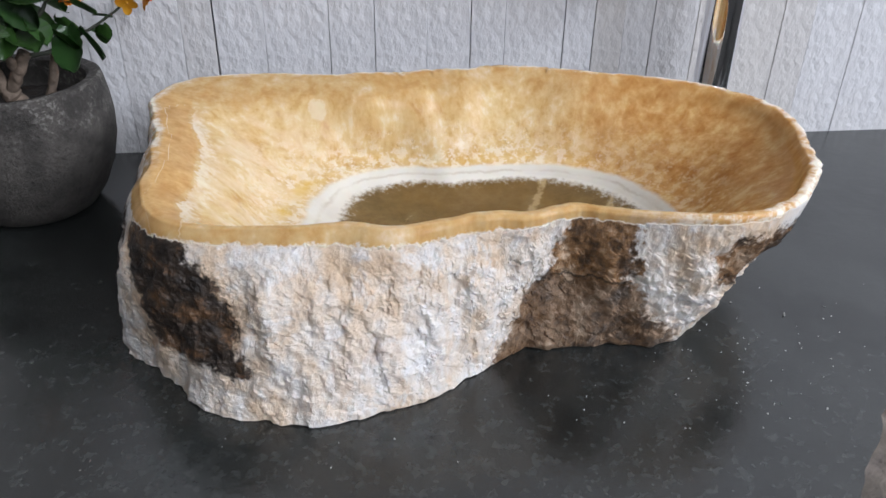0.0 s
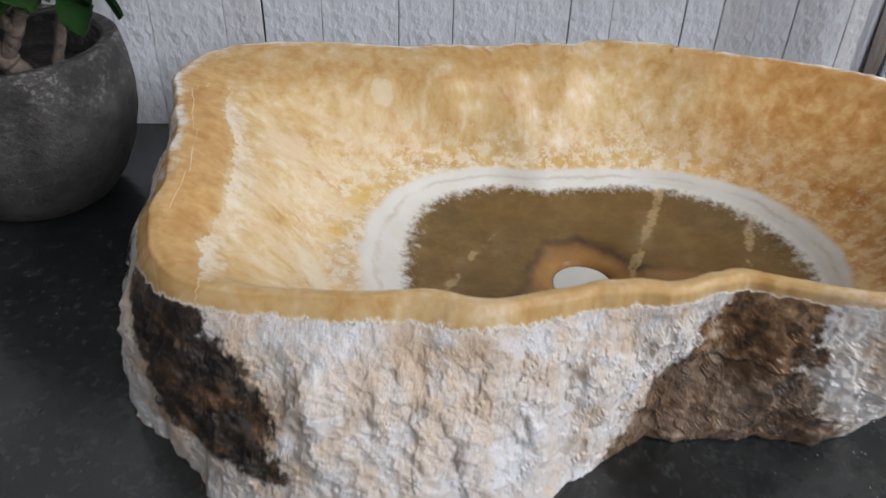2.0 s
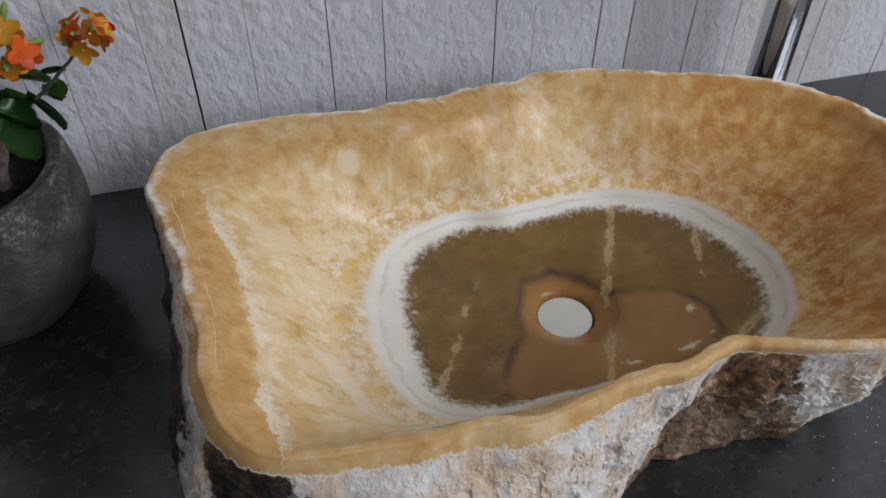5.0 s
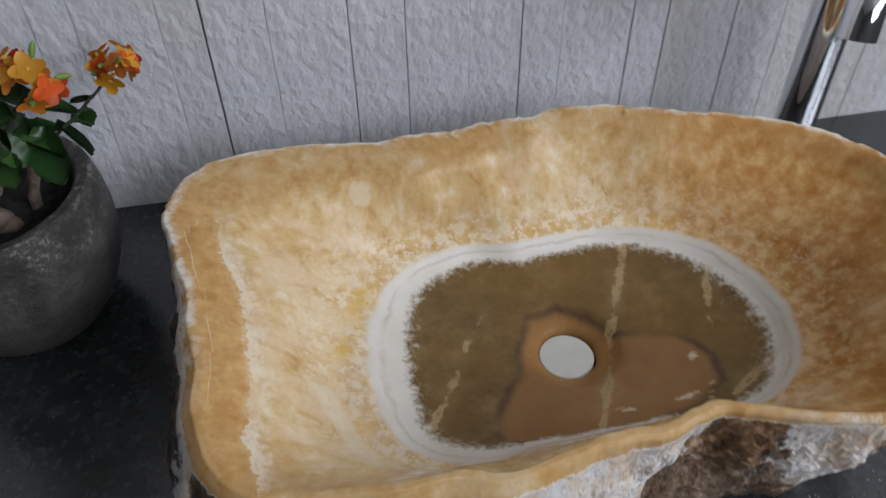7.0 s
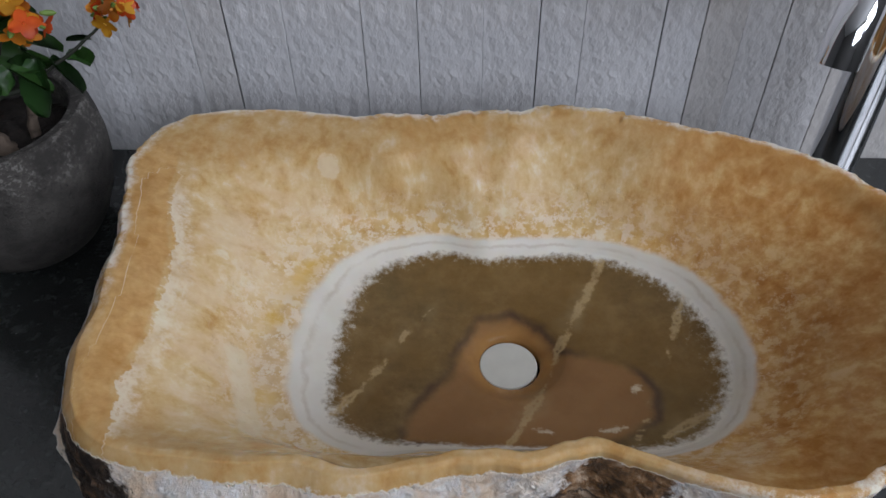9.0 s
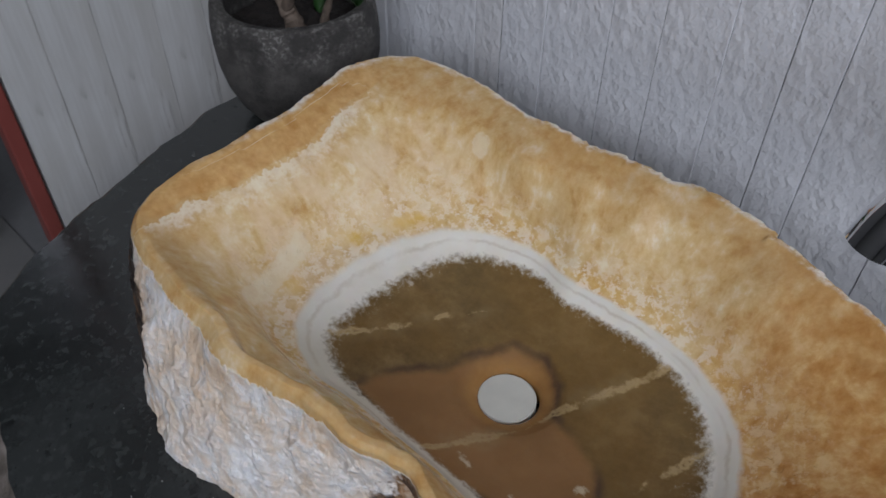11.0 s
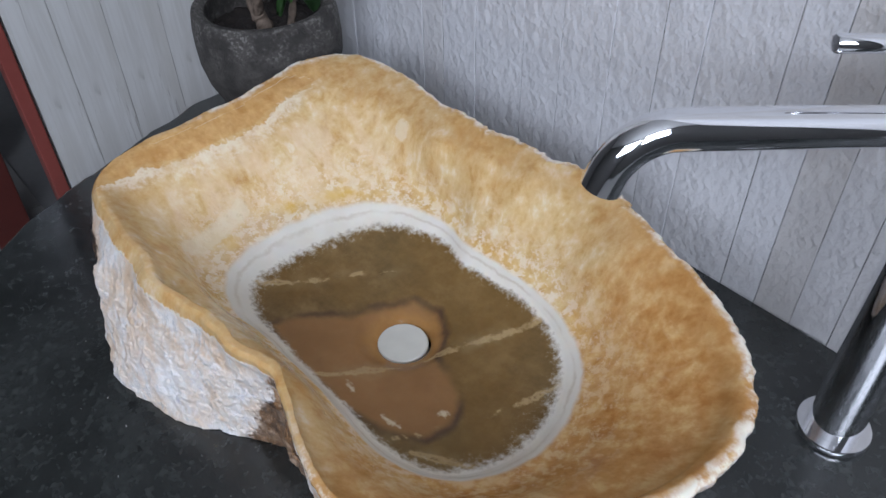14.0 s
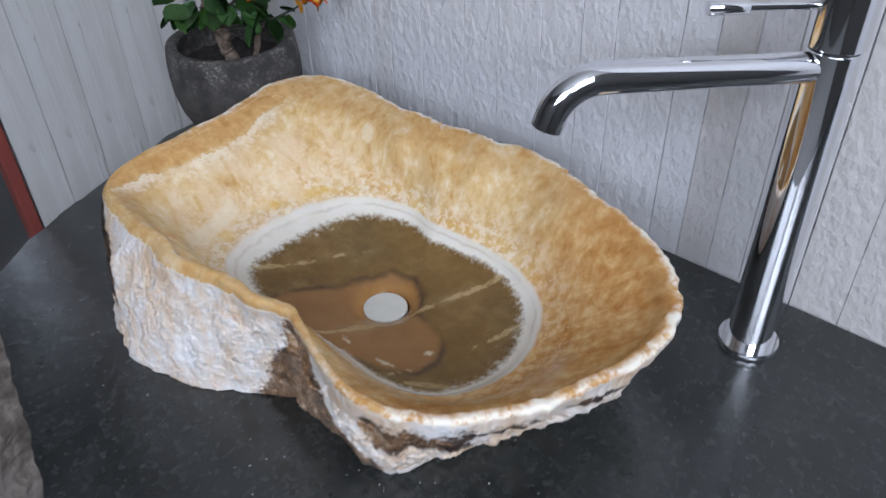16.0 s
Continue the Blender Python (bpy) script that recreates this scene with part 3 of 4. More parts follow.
HEART = [0.150, 0.142, 0.132, 0.119, 0.105, 0.092, 0.087, 0.088, 0.106, 0.118, 0.128, 0.127, 0.128, 0.133, 0.140, 0.122, 0.100, 0.091, 0.087, 0.090, 0.100, 0.122, 0.145, 0.152]
BAND = [0.168, 0.160, 0.148, 0.129, 0.115, 0.103, 0.098, 0.099, 0.117, 0.135, 0.149, 0.155, 0.158, 0.162, 0.163, 0.145, 0.115, 0.102, 0.097, 0.100, 0.113, 0.138, 0.160, 0.169]
BASE = [0.172, 0.172, 0.165, 0.158, 0.15, 0.14, 0.135, 0.14, 0.155, 0.19, 0.26, 0.277, 0.29, 0.308, 0.289, 0.27, 0.222, 0.17, 0.137, 0.134, 0.152, 0.188, 0.174, 0.17]
LIP = [0.026, 0.030, 0.034, 0.034, 0.030, 0.028, 0.030, 0.035, 0.042, 0.060, 0.074, 0.052, 0.037, 0.038, 0.040, 0.026, 0.018, 0.014, 0.012, 0.012, 0.014, 0.018, 0.020, 0.022]
FOOT = [0.016, 0.014, 0.012, 0.012, 0.010, 0.009, 0.008, 0.009, 0.012, 0.016, 0.020, 0.024, 0.028, 0.026, 0.020, 0.012, 0.008, 0.007, 0.006, 0.006, 0.008, 0.010, 0.014, 0.016]
RIM_Z = 0.921


RIDGE = ((-0.108, 0.605), (-0.094, 0.550), (-0.086, 0.485), (-0.091, 0.432), (-0.082, 0.402))  # pale seam along the west lip


def segment(x, y, ax, ay, bx, by):
    dx, dy = bx - ax, by - ay
    t = max(0, min(1, ((x - ax) * dx + (y - ay) * dy) / (dx * dx + dy * dy)))
    return math.hypot(x - ax - t * dx, y - ay - t * dy)


def ridge_x(y):
    for (x0, y0), (x1, y1) in zip(RIDGE, RIDGE[1:]):
        if y >= y1:
            return x0 + (x1 - x0) * min(1, max(0, (y - y0) / (y1 - y0)))
    return RIDGE[-1][0]


CLOUD = ((0.073, 0.447), (0.071, 0.464), (0.083, 0.484), (0.100, 0.506), (0.109, 0.538), (0.122, 0.560), (0.145, 0.567), (0.166, 0.555), (0.179, 0.533),
         (0.205, 0.526), (0.230, 0.517), (0.244, 0.496), (0.241, 0.472), (0.214, 0.453), (0.174, 0.441), (0.120, 0.437))  # clouded patch round the drain


def pan_shape(x, y):
    """Signed distance to the orange-brown clouded patch."""
    inside, d = False, 1.0
    for (ax, ay), (bx, by) in zip(CLOUD, CLOUD[1:] + CLOUD[:1]):
        d = min(d, segment(x, y, ax, ay, bx, by))
        if (ay > y) != (by > y) and x < ax + (y - ay) * (bx - ax) / (by - ay):
            inside = not inside
    return -d if inside else d


def along(x, y, *points):
    return min(segment(x, y, *p, *q) for p, q in zip(points, points[1:]))


def vein_lines(x, y):
    return min(along(x, y, (0.020, 0.462), (0.044, 0.501), (0.066, 0.541), (0.090, 0.580)),
               max(0.0005, along(x, y, (0.222, 0.622), (0.204, 0.581), (0.181, 0.538)) - 0.0016),
               along(x, y, (0.181, 0.538), (0.172, 0.508), (0.150, 0.462), (0.136, 0.438)),
               along(x, y, (0.283, 0.588), (0.266, 0.547), (0.248, 0.497), (0.227, 0.454)),
               segment(x, y, 0.285, 0.478, 0.245, 0.455))


def basin_profile(a):
    """From the drain out over the floor, up the wall, over the rim, down the outside: (radius, height, band, outside)."""
    even = smooth_loop(RIM, a)
    rim = even + 0.0030 * noise.noise((math.cos(a) * 9, math.sin(a) * 9, 1)) + (0.0024 - 0.0020 * max(0, math.cos(a - radians(250))) ** 0.5) * (noise.noise((math.cos(a) * 28, math.sin(a) * 28, 2)) + 0.7 * noise.noise((math.cos(a) * 62, math.sin(a) * 62, 2)))
    heart, band, lip, foot = (smooth_loop(v, a) for v in (HEART, BAND, LIP, FOOT))
    base = smooth_loop(BASE, a)
    right = 0.5 + 0.5 * math.cos(a - radians(5))
    rz = RIM_Z + 0.0022 * noise.noise((math.cos(a) * 3, math.sin(a) * 3, 4)) - 0.004 * max(0, math.sin(a + math.pi)) + 0.003 * max(0, math.sin(a))
    foot_r, lip_r = band + foot, even - lip
    key = [(0.0228, 0.794, -0.2, 0), (0.0228, 0.8050, -0.1, 0), (0.0250, 0.8080, 0, 0), (0.034, 0.8135, 0.2, 0), (0.042, 0.8185, 0.3, 0), (heart * 0.75 + 0.01, 0.8260, 0.7, 0), (heart, 0.8325, 1, 0),
           ((heart + band) / 2, 0.8375, 1.5, 0), (band, 0.8445, 2, 0), (foot_r, 0.853, 2.4, 0), (foot_r * 0.45 + lip_r * 0.55, 0.882, 3.0, 0), (lip_r + 0.004, rz - 0.0165, 3.5, 0),
           ((lip_r + even) / 2, rz - 0.006, 3.8, 0), (rim - 0.008, rz - 0.0015, 4.0, 0), (rim - 0.0025, rz - 0.0014, 4.1, 0.0), (rim, rz - 0.004, 4.2, 0.0)]
    return key, rim, base, right, rz


COUNTS = [2, 3, 4, 4, 8, 8, 5, 5, 5, 9, 9, 6, 4, 4, 3]
OUT_ROWS = 84


def catmull(a, b, c, d, t):
    return tuple(q + 0.5 * t * (r - p + t * (2 * p - 5 * q + 4 * r - s + t * (3 * (q - r) + s - p))) for p, q, r, s in zip(a, b, c, d))


def chipped(x, y, z, cell, depth):
    """Broken facets: every cell is a small plane with a tilt of its own."""
    p = Vector((x / cell, y / cell, z / cell))
    core = noise.voronoi(p)[1][0]
    tilt = noise.cell_vector(core * 13.7)
    return depth * ((p - core).dot(tilt * 2 - Vector((1, 1, 1))) + 0.5 * (noise.cell(core * 9.1) - 0.5))


def build_basin():
    steps = 820
    verts, band, outside, pan, vein, crust, blotch, rust, seam, shelf = [], [], [], [], [], [], [], [], [], []
    for k in range(steps):
        a = 2 * math.pi * k / steps
        ca, sa = math.cos(a), math.sin(a)
        key, rim, base, right, rz = basin_profile(a)
        column = []
        for i, n in enumerate(COUNTS):
            p0, p1, p2, p3 = key[max(i - 1, 0)], key[i], key[i + 1], key[min(i + 2, len(key) - 1)]
            for j in range(n):
                column.append(catmull(p0, p1, p2, p3, j / n) if 4 <= i <= 12 else tuple(u + (v - u) * j / n for u, v in zip(p1, p2)))
        for r, z, b, o in column:
            x, y = HX + r * ca, HY + r * sa
            verts.append((x, y, z))
            band.append(b), outside.append(o)
        top = rz - 0.004
        front = max(0, math.cos((a - radians(248)) * 1.25)) if abs(a - radians(248)) < 1.25 else 0
        strip = 0.024 + 0.105 * front ** 0.6 + 0.02 * noise.noise((ca * 7, sa * 7, 8)) + 0.02 * noise.noise((ca * 22, sa * 22, 8))
        strip = max(0.016, strip)
        bend = 1.0 + 0.6 * right ** 2 - 0.15 * max(0, math.cos(a - radians(195)))
        for j in range(OUT_ROWS + 1):
            s = j / OUT_ROWS
            r = rim + (base - rim) * s ** bend + 0.009 * math.sin(math.pi * min(1, s * 1.15) ** 0.7) * max(0, math.cos(a - radians(200))) ** 2
            foot_z = top_z(HY + base * sa) + 0.0005
            z = top + (foot_z - top) * s
            edge = min(1, max(0, s - 0.05) * 4.5) ** 1.3
            x, y = HX + r * ca, HY + r * sa
            w = 0.0110 * noise.noise((x * 17, y * 17, z * 9)) + 0.0075 * noise.noise((x * 46, y * 46, z * 22)) + 0.0030 * noise.noise((x * 120, y * 120, z * 90))
            w += chipped(x, y, z * 0.7, 0.024, 0.0013) + chipped(x, y, z * 0.9, 0.011, 0.0013) + chipped(x, y, z, 0.0055, 0.0011)
            r += w * edge * (1.0 - 0.35 * s)
            if s > 0.9:
                z += 0.0025 * (s - 0.9) * 10 * (noise.noise((x * 90, y * 90, 3)) * 0.5 + 0.3)
            verts.append((HX + r * ca, HY + r * sa, z))
            band.append(4.2 + s), outside.append(min(1, s / strip))
    rows = sum(COUNTS) + OUT_ROWS + 1
    faces = []
    for k in range(steps):
        a, b = k * rows, ((k + 1) % steps) * rows
        for j in range(rows - 1):
            faces.append((a + j, b + j, b + j + 1, a + j + 1))
    # underside
    for k in range(steps):
        a, b = k * rows, ((k + 1) % steps) * rows
        faces.append((a + rows - 1, b + rows - 1, b, a))
    for x, y, z in verts:
        pan.append(pan_shape(x, y))
        vein.append(vein_lines(x, y))
        ang = math.degrees(math.atan2(y - HY, x - HX)) % 360
        h = (RIM_Z - z) / 0.125
        # dark crust: a slanting tongue on the west front, a wide patch in the front hollow, a stripe under the south-east rim
        d1 = max(abs(ang - (207.5 + 12 * h)) / 1.0 - 4.2 - 3.2 * math.sin(min(h, 1) * 3.1), (h - 0.80) * 40) * 0.0045
        d2 = min(max(287 - 22 * h - ang, ang - (299 if h < 0.5 else 299 + 26 * (h - 0.5)), (0.05 - h) * 60), max(abs(ang - 322) - 9, abs(h - 0.36) * 40 - 7)) * 0.0025
        d3 = max(abs(ang - 341) - 17, abs(h - 0.20) * 60 - 1.1) * 0.004
        d4 = max(abs(ang - 172) - 25, (0.12 - h) * 60) * 0.004
        crust.append(min(d1, d2, d3, d4, 0.05))
        blotch.append(min((math.hypot(x - 0.0, (y - 0.650) * 1.7) - 0.0085 if z > 0.86 else 0.05), segment(x, y, 0.230, 0.498, 0.235, 0.497) - 0.0032,
                          segment(x, y, 0.205, 0.461, 0.222, 0.464) - 0.0018, segment(x, y, 0.160, 0.461, 0.170, 0.459) - 0.0014, segment(x, y, -0.046, 0.494, -0.021, 0.430) - 0.0060,
                          0.05))
        ridge = min(segment(x, y, *p, *q) for p, q in zip(RIDGE, RIDGE[1:]))
        if ridge < 0.022:
            seam.append(ridge if x > ridge_x(y) else -ridge)
        else:
            seam.append(0.05)
        reach = min(1, max(0, (y - 0.385) / 0.03)) * min(1, max(0, (0.675 - y) / 0.05))
        shelf.append(reach * min(1, max(0, (ridge_x(y) - x) / 0.006)))
        rust.append(min(math.dist((x, y, z), (0.040, 0.345, 0.835)) - 0.012, 0.05))
    me = bpy.data.meshes.new("onyx_basin")
    me.from_pydata(verts, [], faces)
    bowl = sum(COUNTS) + 4
    me.polygons.foreach_set("use_smooth", [k % (rows - 1) < bowl if k < steps * (rows - 1) else True for k in range(len(me.polygons))])
    for name, values in (("band", band), ("outside", outside), ("pan", pan), ("vein", vein), ("crust", crust), ("blotch", blotch), ("rust", rust), ("seam", seam), ("shelf", shelf)):
        me.attributes.new(name, 'FLOAT', 'POINT').data.foreach_set("value", values)
    me.materials.append(MAT_ONYX)
    ob = new("onyx_basin", me)
    bm = bmesh.new()
    bm.from_mesh(me)
    bmesh.ops.recalc_face_normals(bm, faces=bm.faces)
    bm.to_mesh(me)
    bm.free()
    return tagged(ob, "honey onyx vessel sink with polished bowl and rough broken outside", "sink")


basin = build_basin()
part("drain_cap", lathe([(0.0, 0.003), (0.021, 0.003), (0.0222, 0.0015), (0.0222, -0.004)], 48), MAT_CAP, basin, "white round drain cap").location = (HX - 0.0015, HY - 0.001, 0.803)

# loose crystal crumbs on the slate in front of the basin


def crumbs():
    bm = bmesh.new()
    r = random.Random(8)
    for k in range(120):
        x, y = (r.gauss(0.36, 0.07), r.gauss(0.37, 0.06)) if k % 3 else (r.uniform(-0.15, 0.55), r.uniform(0.27, 0.40))
        if math.hypot(x - HX, y - HY) < smooth_loop(BASE, math.atan2(y - HY, x - HX)) + 0.006 or math.hypot(x - 0.15, y - 0.8) > 0.53:
            continue
        size = r.uniform(0.0003, 0.0008) * (1.8 if k % 17 == 0 else 1)
        m = Matrix.LocRotScale((x, y, top_z(y) + size * 0.35), Euler((r.uniform(0, 6), r.uniform(0, 6), r.uniform(0, 6))), (size * r.uniform(0.8, 2.2), size, size * 0.6))
        bmesh.ops.create_icosphere(bm, subdivisions=1, radius=1.0, matrix=m)
    return bm


tagged(part("stone_crumbs", crumbs(), MAT_CRUMB, None, smooth=False), "tiny white onyx crumbs scattered on the slate", "crumbs", kind="stuff")

# ---- tap ----


def build_tap():
    tx, ty = 0.4297, 0.7240
    z0 = top_z(ty)
    tap = empty("basin_tap", tx, ty, z0, "tall polished chrome basin mixer tap with long spout", "tap")
    part("flange", lathe([(0.0, 0.0), (0.0270, 0.0), (0.0275, 0.001), (0.0275, 0.0055), (0.0268, 0.0068), (0.020, 0.0068)], 72), MAT_CHROME, tap)
    part("column", lathe([(0.0195, 0.0069), (0.0195, 0.2890), (0.0188, 0.2897), (0.0, 0.2897)], 72), MAT_CHROME, tap)
    part("seal_ring", lathe([(0.0178, 0.2897), (0.0178, 0.2920), (0.0, 0.2920)], 72), MAT_SEAL, tap)
    part("cap", lathe([(0.0, 0.2920), (0.0205, 0.2920), (0.0210, 0.2926), (0.0210, 0.3385), (0.0202, 0.3395), (0.0, 0.3395)], 72), MAT_CHROME, tap)
    d = Vector((-0.560, -0.828, 0)).normalized()
    zs = 0.2768
    pts = [d * 0.012 + Vector((0, 0, zs))]
    pts += [d * s + Vector((0, 0, zs + (s - 0.02) * 0.080)) for s in (0.05, 0.10, 0.14, 0.17)]
    bend = Vector((*(d * 0.178).xy, zs + 0.0126))
    for k in range(1, 11):
        q = radians(72) * k / 10
        pts.append(bend + d * (0.036 * math.sin(q)) + Vector((0, 0, -0.036 * (1 - math.cos(q)) + 0.0015 * math.sin(q))))
    last = pts[-1]
    pts.append(last + (d * math.cos(radians(72)) + Vector((0, 0, -math.sin(radians(72))))) * 0.009)
    bm = tube(pts, [0.0115] * len(pts), 32, cap=False)
    spout = part("spout", bm, MAT_CHROME, tap)
    tipdir = (pts[-1] - pts[-2]).normalized()
    part("aerator", tube([pts[-1] - tipdir * 0.003, pts[-1] - tipdir * 0.001], [0.0113, 0.0108], 32), MAT_SEAL, spout, "dark aerator mesh")
    hz = 0.3215
    spout_way, d = d, Vector((-0.660, -0.751, 0)).normalized()
    handle = part("handle", tube([d * 0.018 + Vector((0, 0, hz)), d * 0.072 + Vector((0, 0, hz + 0.002))], [0.0031, 0.0031], 20), MAT_CHROME, tap)
    part("handle_tip", tube([d * 0.0715 + Vector((0, 0, hz + 0.002)), d * 0.0725 + Vector((0, 0, hz + 0.002)), d * 0.0995 + Vector((0, 0, hz + 0.0028)), d * 0.1005 + Vector((0, 0, hz + 0.0028))],
                            [0.0045, 0.0051, 0.0051, 0.0045], 24), MAT_CHROME, handle)


build_tap()

# ---- pot and plant ----
PX, PY = -0.284, 0.676
pz = top_z(PY)
pot = empty("plant_pot", PX, PY, pz, "round dark grey rough stone plant pot", "plant pot")
part("bowl", lathe([(0.0, 0.001), (0.050, 0.001), (0.058, 0.006), (0.070, 0.022), (0.080, 0.045), (0.0855, 0.070), (0.0865, 0.090), (0.0855, 0.110), (0.0832, 0.126), (0.0820, 0.1305), (0.0795, 0.132),
                    (0.0710, 0.1305), (0.0685, 0.128), (0.070, 0.110), (0.069, 0.095), (0.0, 0.095)], 96, 0.018), MAT_POT, pot)


def soil_bed():
    bm = bmesh.new()
    bmesh.ops.create_grid(bm, x_segments=40, y_segments=40, size=0.0685)
    for v in list(bm.verts):
        if v.co.xy.length > 0.069:
            bm.verts.remove(v)
        else:
            v.co.z = 0.102 + 0.006 * noise.noise(v.co * 60) + 0.003 * noise.noise(v.co * 160)
    return bm


part("soil", soil_bed(), MAT_SOIL, pot, "dark crumbly potting soil")

plant = empty("flowering_plant", PX, PY, pz + 0.102, "succulent plant with scalloped green leaves and orange flowers", "plant")


def leaf_mesh(length, width, seed):
    """A thick rounded leaf with a scalloped margin, folded a little along its middle."""
    bm = bmesh.new()
    r = random.Random(seed)
    rows, cols = 30, 8
    grid = []
    for i in range(rows + 1):
        t = i / rows
        wide = max(0.0, math.sin(math.pi * (0.05 + 0.93 * t ** 1.18))) ** 0.58
        half = max(width * 0.05, width * 0.5 * wide * (1 + 0.085 * abs(math.sin(t * 15 + seed)) - 0.04))
        row = []
        for j in range(cols + 1):
            s = 2 * j / cols - 1
            z = 0.16 * width * s * s - 0.30 * length * t * t * 0.6 + 0.02 * length * math.sin(s * 4 + t * 5 + seed)
            row.append(bm.verts.new((s * half, t * length, z)))
        grid.append(row)
    for a, b in zip(grid, grid[1:]):
        for j in range(cols):
            bm.faces.new((a[j], a[j + 1], b[j + 1], b[j]))
    bmesh.ops.solidify(bm, geom=bm.faces[:], thickness=0.0013)
    return mesh_of("leaf", bm, MAT_LEAF)


LEAVES = [leaf_mesh(0.040, 0.031, 1), leaf_mesh(0.035, 0.028, 2), leaf_mesh(0.046, 0.036, 3), leaf_mesh(0.026, 0.017, 4)]


def leaf(parent, at, yaw, pitch, roll, kind=0, size=1.0):
    ob = new("leaf", LEAVES[kind])
    ob.parent = parent
    ob.matrix_local = Matrix.Translation(at) @ Euler((radians(pitch), radians(roll), radians(yaw)), 'XYZ').to_matrix().to_4x4() @ Matrix.Scale(size, 4)
    return ob


def flower_mesh(material, seed):
    """Four pointed petals round a small throat."""
    bm = bmesh.new()
    r = random.Random(seed)
    for k in range(4):
        a = math.pi / 2 * k + r.uniform(-0.15, 0.15)
        lift = r.uniform(0.1, 0.45)
        grid = []
        for i in range(6):
            t = i / 5
            half = 0.0043 * math.sin(math.pi * (0.12 + 0.80 * t)) ** 0.8
            row = []
            for s in (-1, 0, 1):
                d = 0.0010 + 0.0092 * t
                x, y, z = d, s * half, lift * 0.006 * t * t + 0.0007 * s * s
                row.append(bm.verts.new((x * math.cos(a) - y * math.sin(a), x * math.sin(a) + y * math.cos(a), z)))
            grid.append(row)
        for p, q in zip(grid, grid[1:]):
            for j in range(2):
                bm.faces.new((p[j], p[j + 1], q[j + 1], q[j]))
    bmesh.ops.solidify(bm, geom=bm.faces[:], thickness=0.0005)
    lathe([(0.0012, -0.007), (0.0014, -0.001), (0.0009, 0.0006), (0.0, 0.0006)], 8, bm=bm)
    return mesh_of("flower", bm, material)


FLOWERS = [flower_mesh(MAT_PETAL_RED, 1), flower_mesh(MAT_PETAL_ORANGE, 2), flower_mesh(MAT_PETAL_YELLOW, 3), flower_mesh(MAT_PETAL_ORANGE, 4)]
BUD = mesh_of("bud", lathe([(0.0, -0.006), (0.0014, -0.005), (0.0022, -0.001), (0.0018, 0.003), (0.0, 0.0055)], 10), MAT_BUD)


def cluster(parent, at, count, spread, seed):
    """A loose head of flowers and buds that face outwards."""
    r = random.Random(seed)
    at = Vector(at)
    for k in range(count):
        d = Vector((r.uniform(-1, 1), r.uniform(-1.0, 0.7), r.uniform(-0.7, 1))).normalized()
        ob = new("flower" if k % 3 else "bud", FLOWERS[(0, 1, 2, 0, 3, 2, 2, 1)[k * 3 % 8]] if k % 3 else BUD)
        ob.parent = parent
        ob.matrix_local = Matrix.Translation(at + d * spread * r.uniform(0.7, 1.05)) @ d.to_track_quat('Z', 'Y').to_matrix().to_4x4() @ Matrix.Scale(r.uniform(0.90, 1.15), 4)


def twig(parent, a, b, r0, r1, material, sag=0.0, name="stem"):
    a, b = Vector(a), Vector(b)
    pts = [a.lerp(b, t / 8) + Vector((0.004 * noise.noise((t * 0.7, a.x * 90, 1)), 0.004 * noise.noise((t * 0.7, a.y * 90, 5)), -sag * math.sin(math.pi * t / 8))) for t in range(9)]
    return part(name, tube(pts, [(r0 + (r1 - r0) * t / 8) * (1 + 0.35 * noise.noise((t * 0.9, a.x * 70, a.y * 50))) for t in range(9)], 12), material, parent)


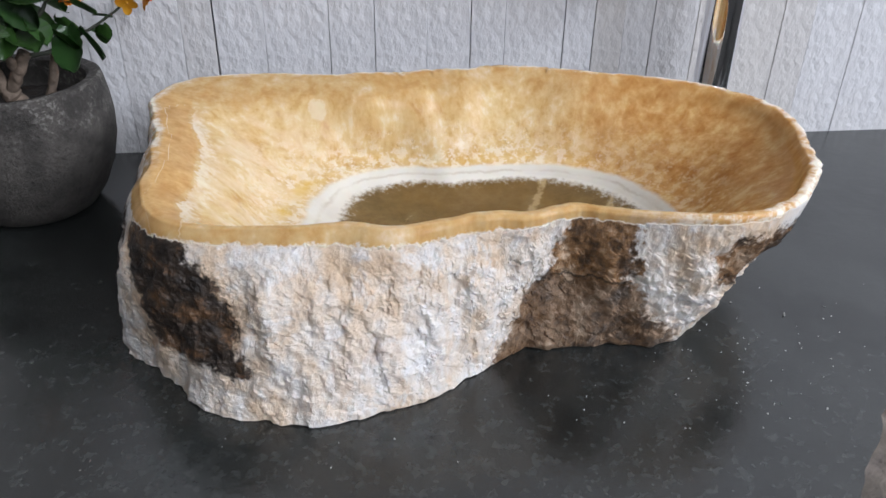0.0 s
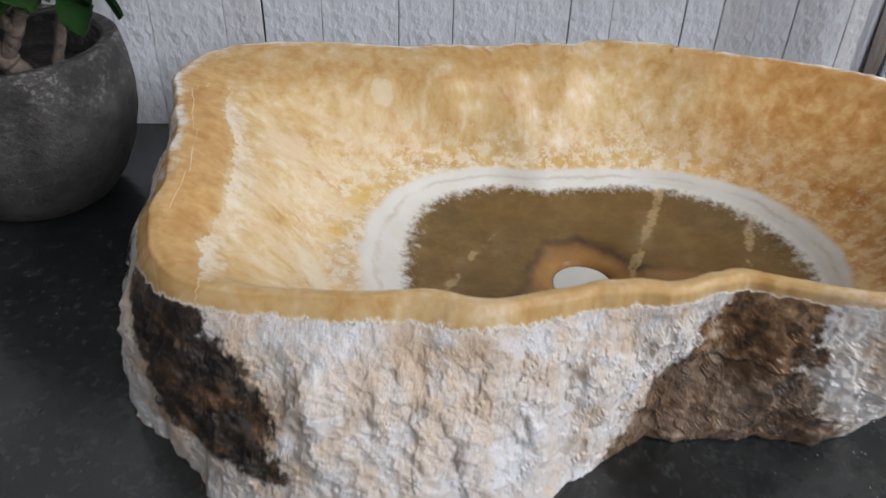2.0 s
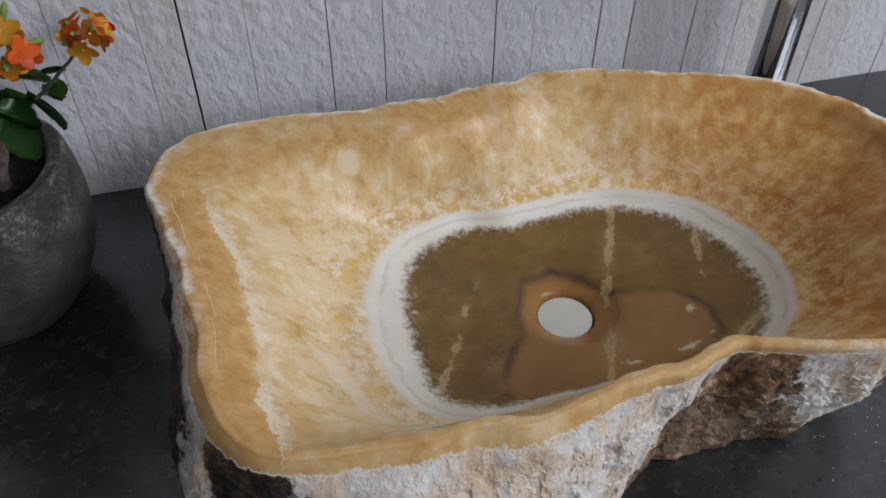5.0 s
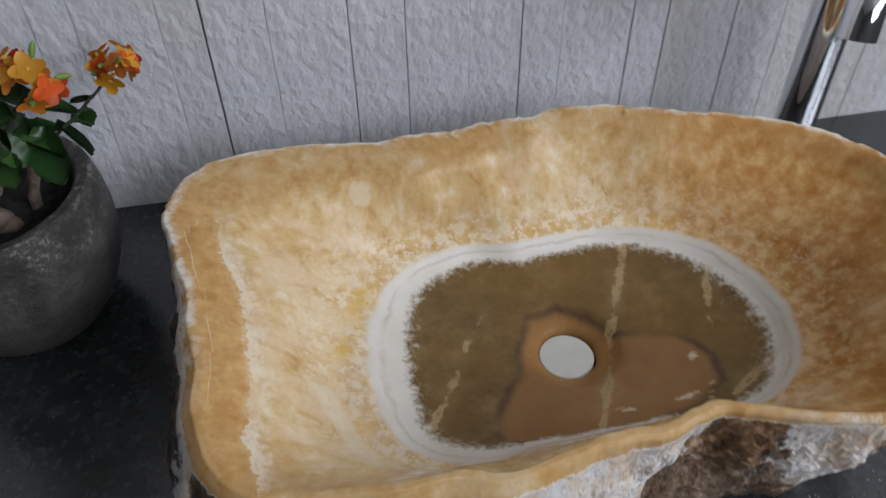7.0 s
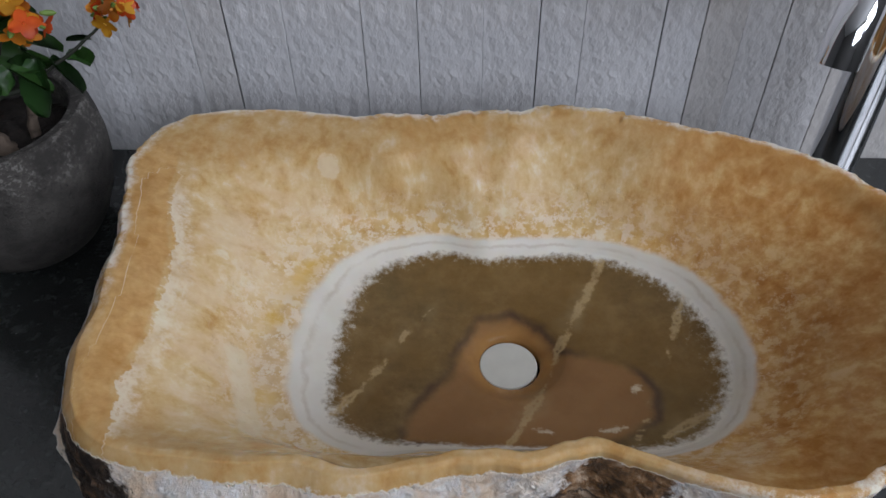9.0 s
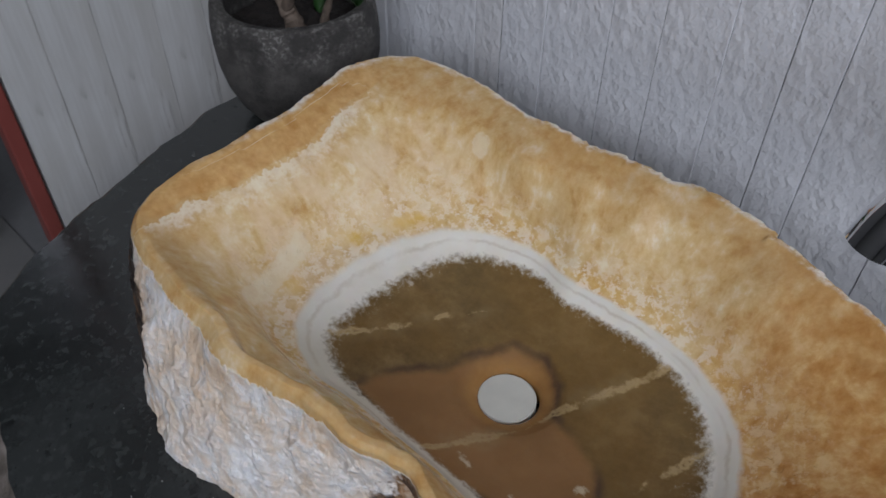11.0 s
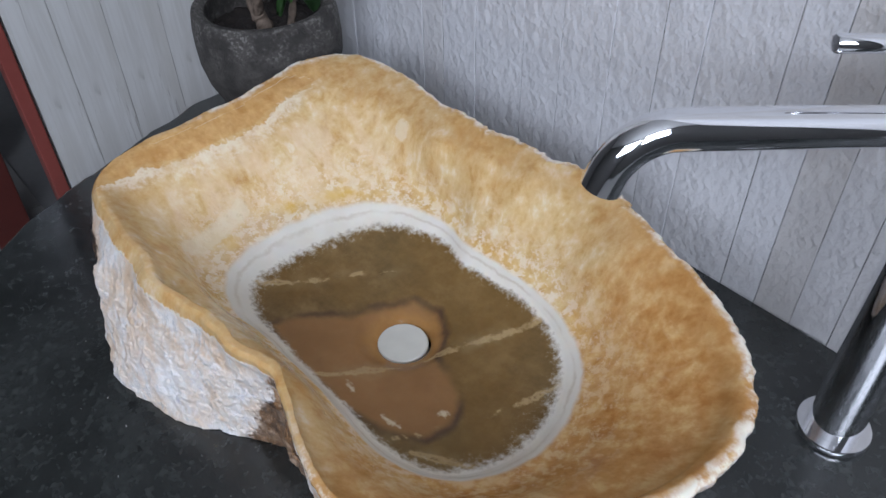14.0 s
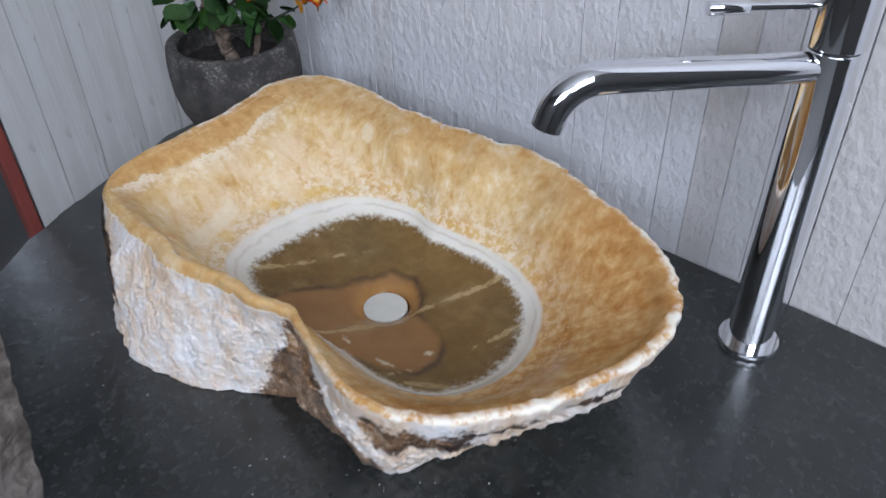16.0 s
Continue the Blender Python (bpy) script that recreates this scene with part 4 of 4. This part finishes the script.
def build_plant():
    twig(plant, (0.014, -0.008, -0.006), (0.006, -0.012, 0.020), 0.0105, 0.0085, MAT_STEM)
    twig(plant, (0.007, -0.012, 0.016), (-0.014, -0.022, 0.074), 0.0072, 0.0050, MAT_STEM)
    twig(plant, (0.006, -0.012, 0.016), (0.030, -0.022, 0.058), 0.0066, 0.0048, MAT_STEM)
    twig(plant, (0.016, -0.016, 0.030), (0.018, -0.030, 0.066), 0.0046, 0.0036, MAT_STEM)
    twig(plant, (0.030, 0.012, -0.006), (0.044, 0.018, 0.050), 0.0052, 0.0034, MAT_STEM)
    twig(plant, (-0.014, -0.020, 0.070), (-0.030, -0.010, 0.088), 0.0046, 0.003, MAT_STEM)
    twig(plant, (0.030, -0.022, 0.054), (0.062, 0.010, 0.054), 0.0024, 0.0017, MAT_TWIG)
    twig(plant, (0.050, -0.002, 0.054), (0.106, 0.044, 0.084), 0.0016, 0.0011, MAT_TWIG)
    twig(plant, (0.018, -0.030, 0.058), (0.070, -0.010, 0.115), 0.0026, 0.0016, MAT_TWIG)
    twig(plant, (-0.030, -0.010, 0.084), (-0.040, -0.030, 0.150), 0.0026, 0.0016, MAT_TWIG)
    cluster(plant, (0.114, 0.050, 0.092), 17, 0.0150, 3)
    cluster(plant, (0.074, -0.012, 0.122), 19, 0.021, 5)
    cluster(plant, (-0.045, -0.030, 0.160), 26, 0.018, 7)
    cluster(plant, (0.020, 0.010, 0.158), 24, 0.017, 9)
    leaf(plant, (0.064, 0.008, 0.074), 165, -48, 18, 2, 0.95)
    leaf(plant, (0.068, 0.014, 0.070), -75, -52, -10, 0, 0.85)
    leaf(plant, (0.078, 0.022, 0.066), -35, -30, 30, 3, 1.0)
    leaf(plant, (0.086, 0.030, 0.070), 15, -55, 0, 3, 0.9)
    leaf(plant, (0.094, 0.038, 0.074), 130, 25, 0, 3, 0.7)
    for k, (x, y, z, yaw) in enumerate(((0.050, -0.010, 0.075, -70), (0.040, -0.024, 0.090, -120), (0.056, 0.006, 0.082, -20), (0.030, -0.040, 0.085, 175), (0.010, -0.048, 0.090, 200))):
        leaf(plant, (x, y, z), yaw, -35 - 6 * k, 12 * (k % 3) - 12, k % 2, 0.8)
    r = random.Random(21)
    for k in range(42):
        a = r.uniform(0, 360)
        q = r.uniform(0.012, 0.062)
        at = (q * math.cos(radians(a)) + 0.002, q * math.sin(radians(a)) - 0.008, r.uniform(0.066, 0.130))
        leaf(plant, at, a - 90 + r.uniform(-35, 35), r.uniform(-50, 10), r.uniform(-30, 30), r.choice((0, 1, 1, 2)), r.uniform(0.75, 1.05))


build_plant()

# ---- red-brown wooden stool seen past the partition ----
stool = empty("wooden_stool", -1.41, 0.475, 0.0, "dark red stained wooden stool on the tiled floor", "stool")
for sx in (0, 1):
    for sy in (0, 1):
        bm = box(-0.055, 0.055, -0.055, 0.055, 0.0, 0.46, 0.006)
        for v in bm.verts:
            k = 0.82 + 0.18 * v.co.z / 0.46
            v.co.x, v.co.y = v.co.x * k, v.co.y * k
        part("leg", bm, MAT_MAHOGANY, stool, smooth=False).location = (-0.36 * sx, -0.05 + 0.36 * sy, 0)
part("seat", box(-0.42, 0.06, -0.11, 0.37, 0.4605, 0.50, 0.008), MAT_MAHOGANY, stool, smooth=False)

# ---- floor tiles ----


def floor_tiles():
    size = 0.45
    me = mesh_of("floor_tile", box(0, size - 0.004, 0, size - 0.004, -0.0055, 0.0, 0.001), MAT_TILE, False)
    x = ROOM_W + 0.002
    while x < ROOM_E - size:
        y = ROOM_S + 0.03
        while y < 0.80 - size + 0.06:
            ob = new("floor_tile", me)
            ob.parent = floor
            ob.location = (x, y, 0)
            y += size
        x += size


floor_tiles()
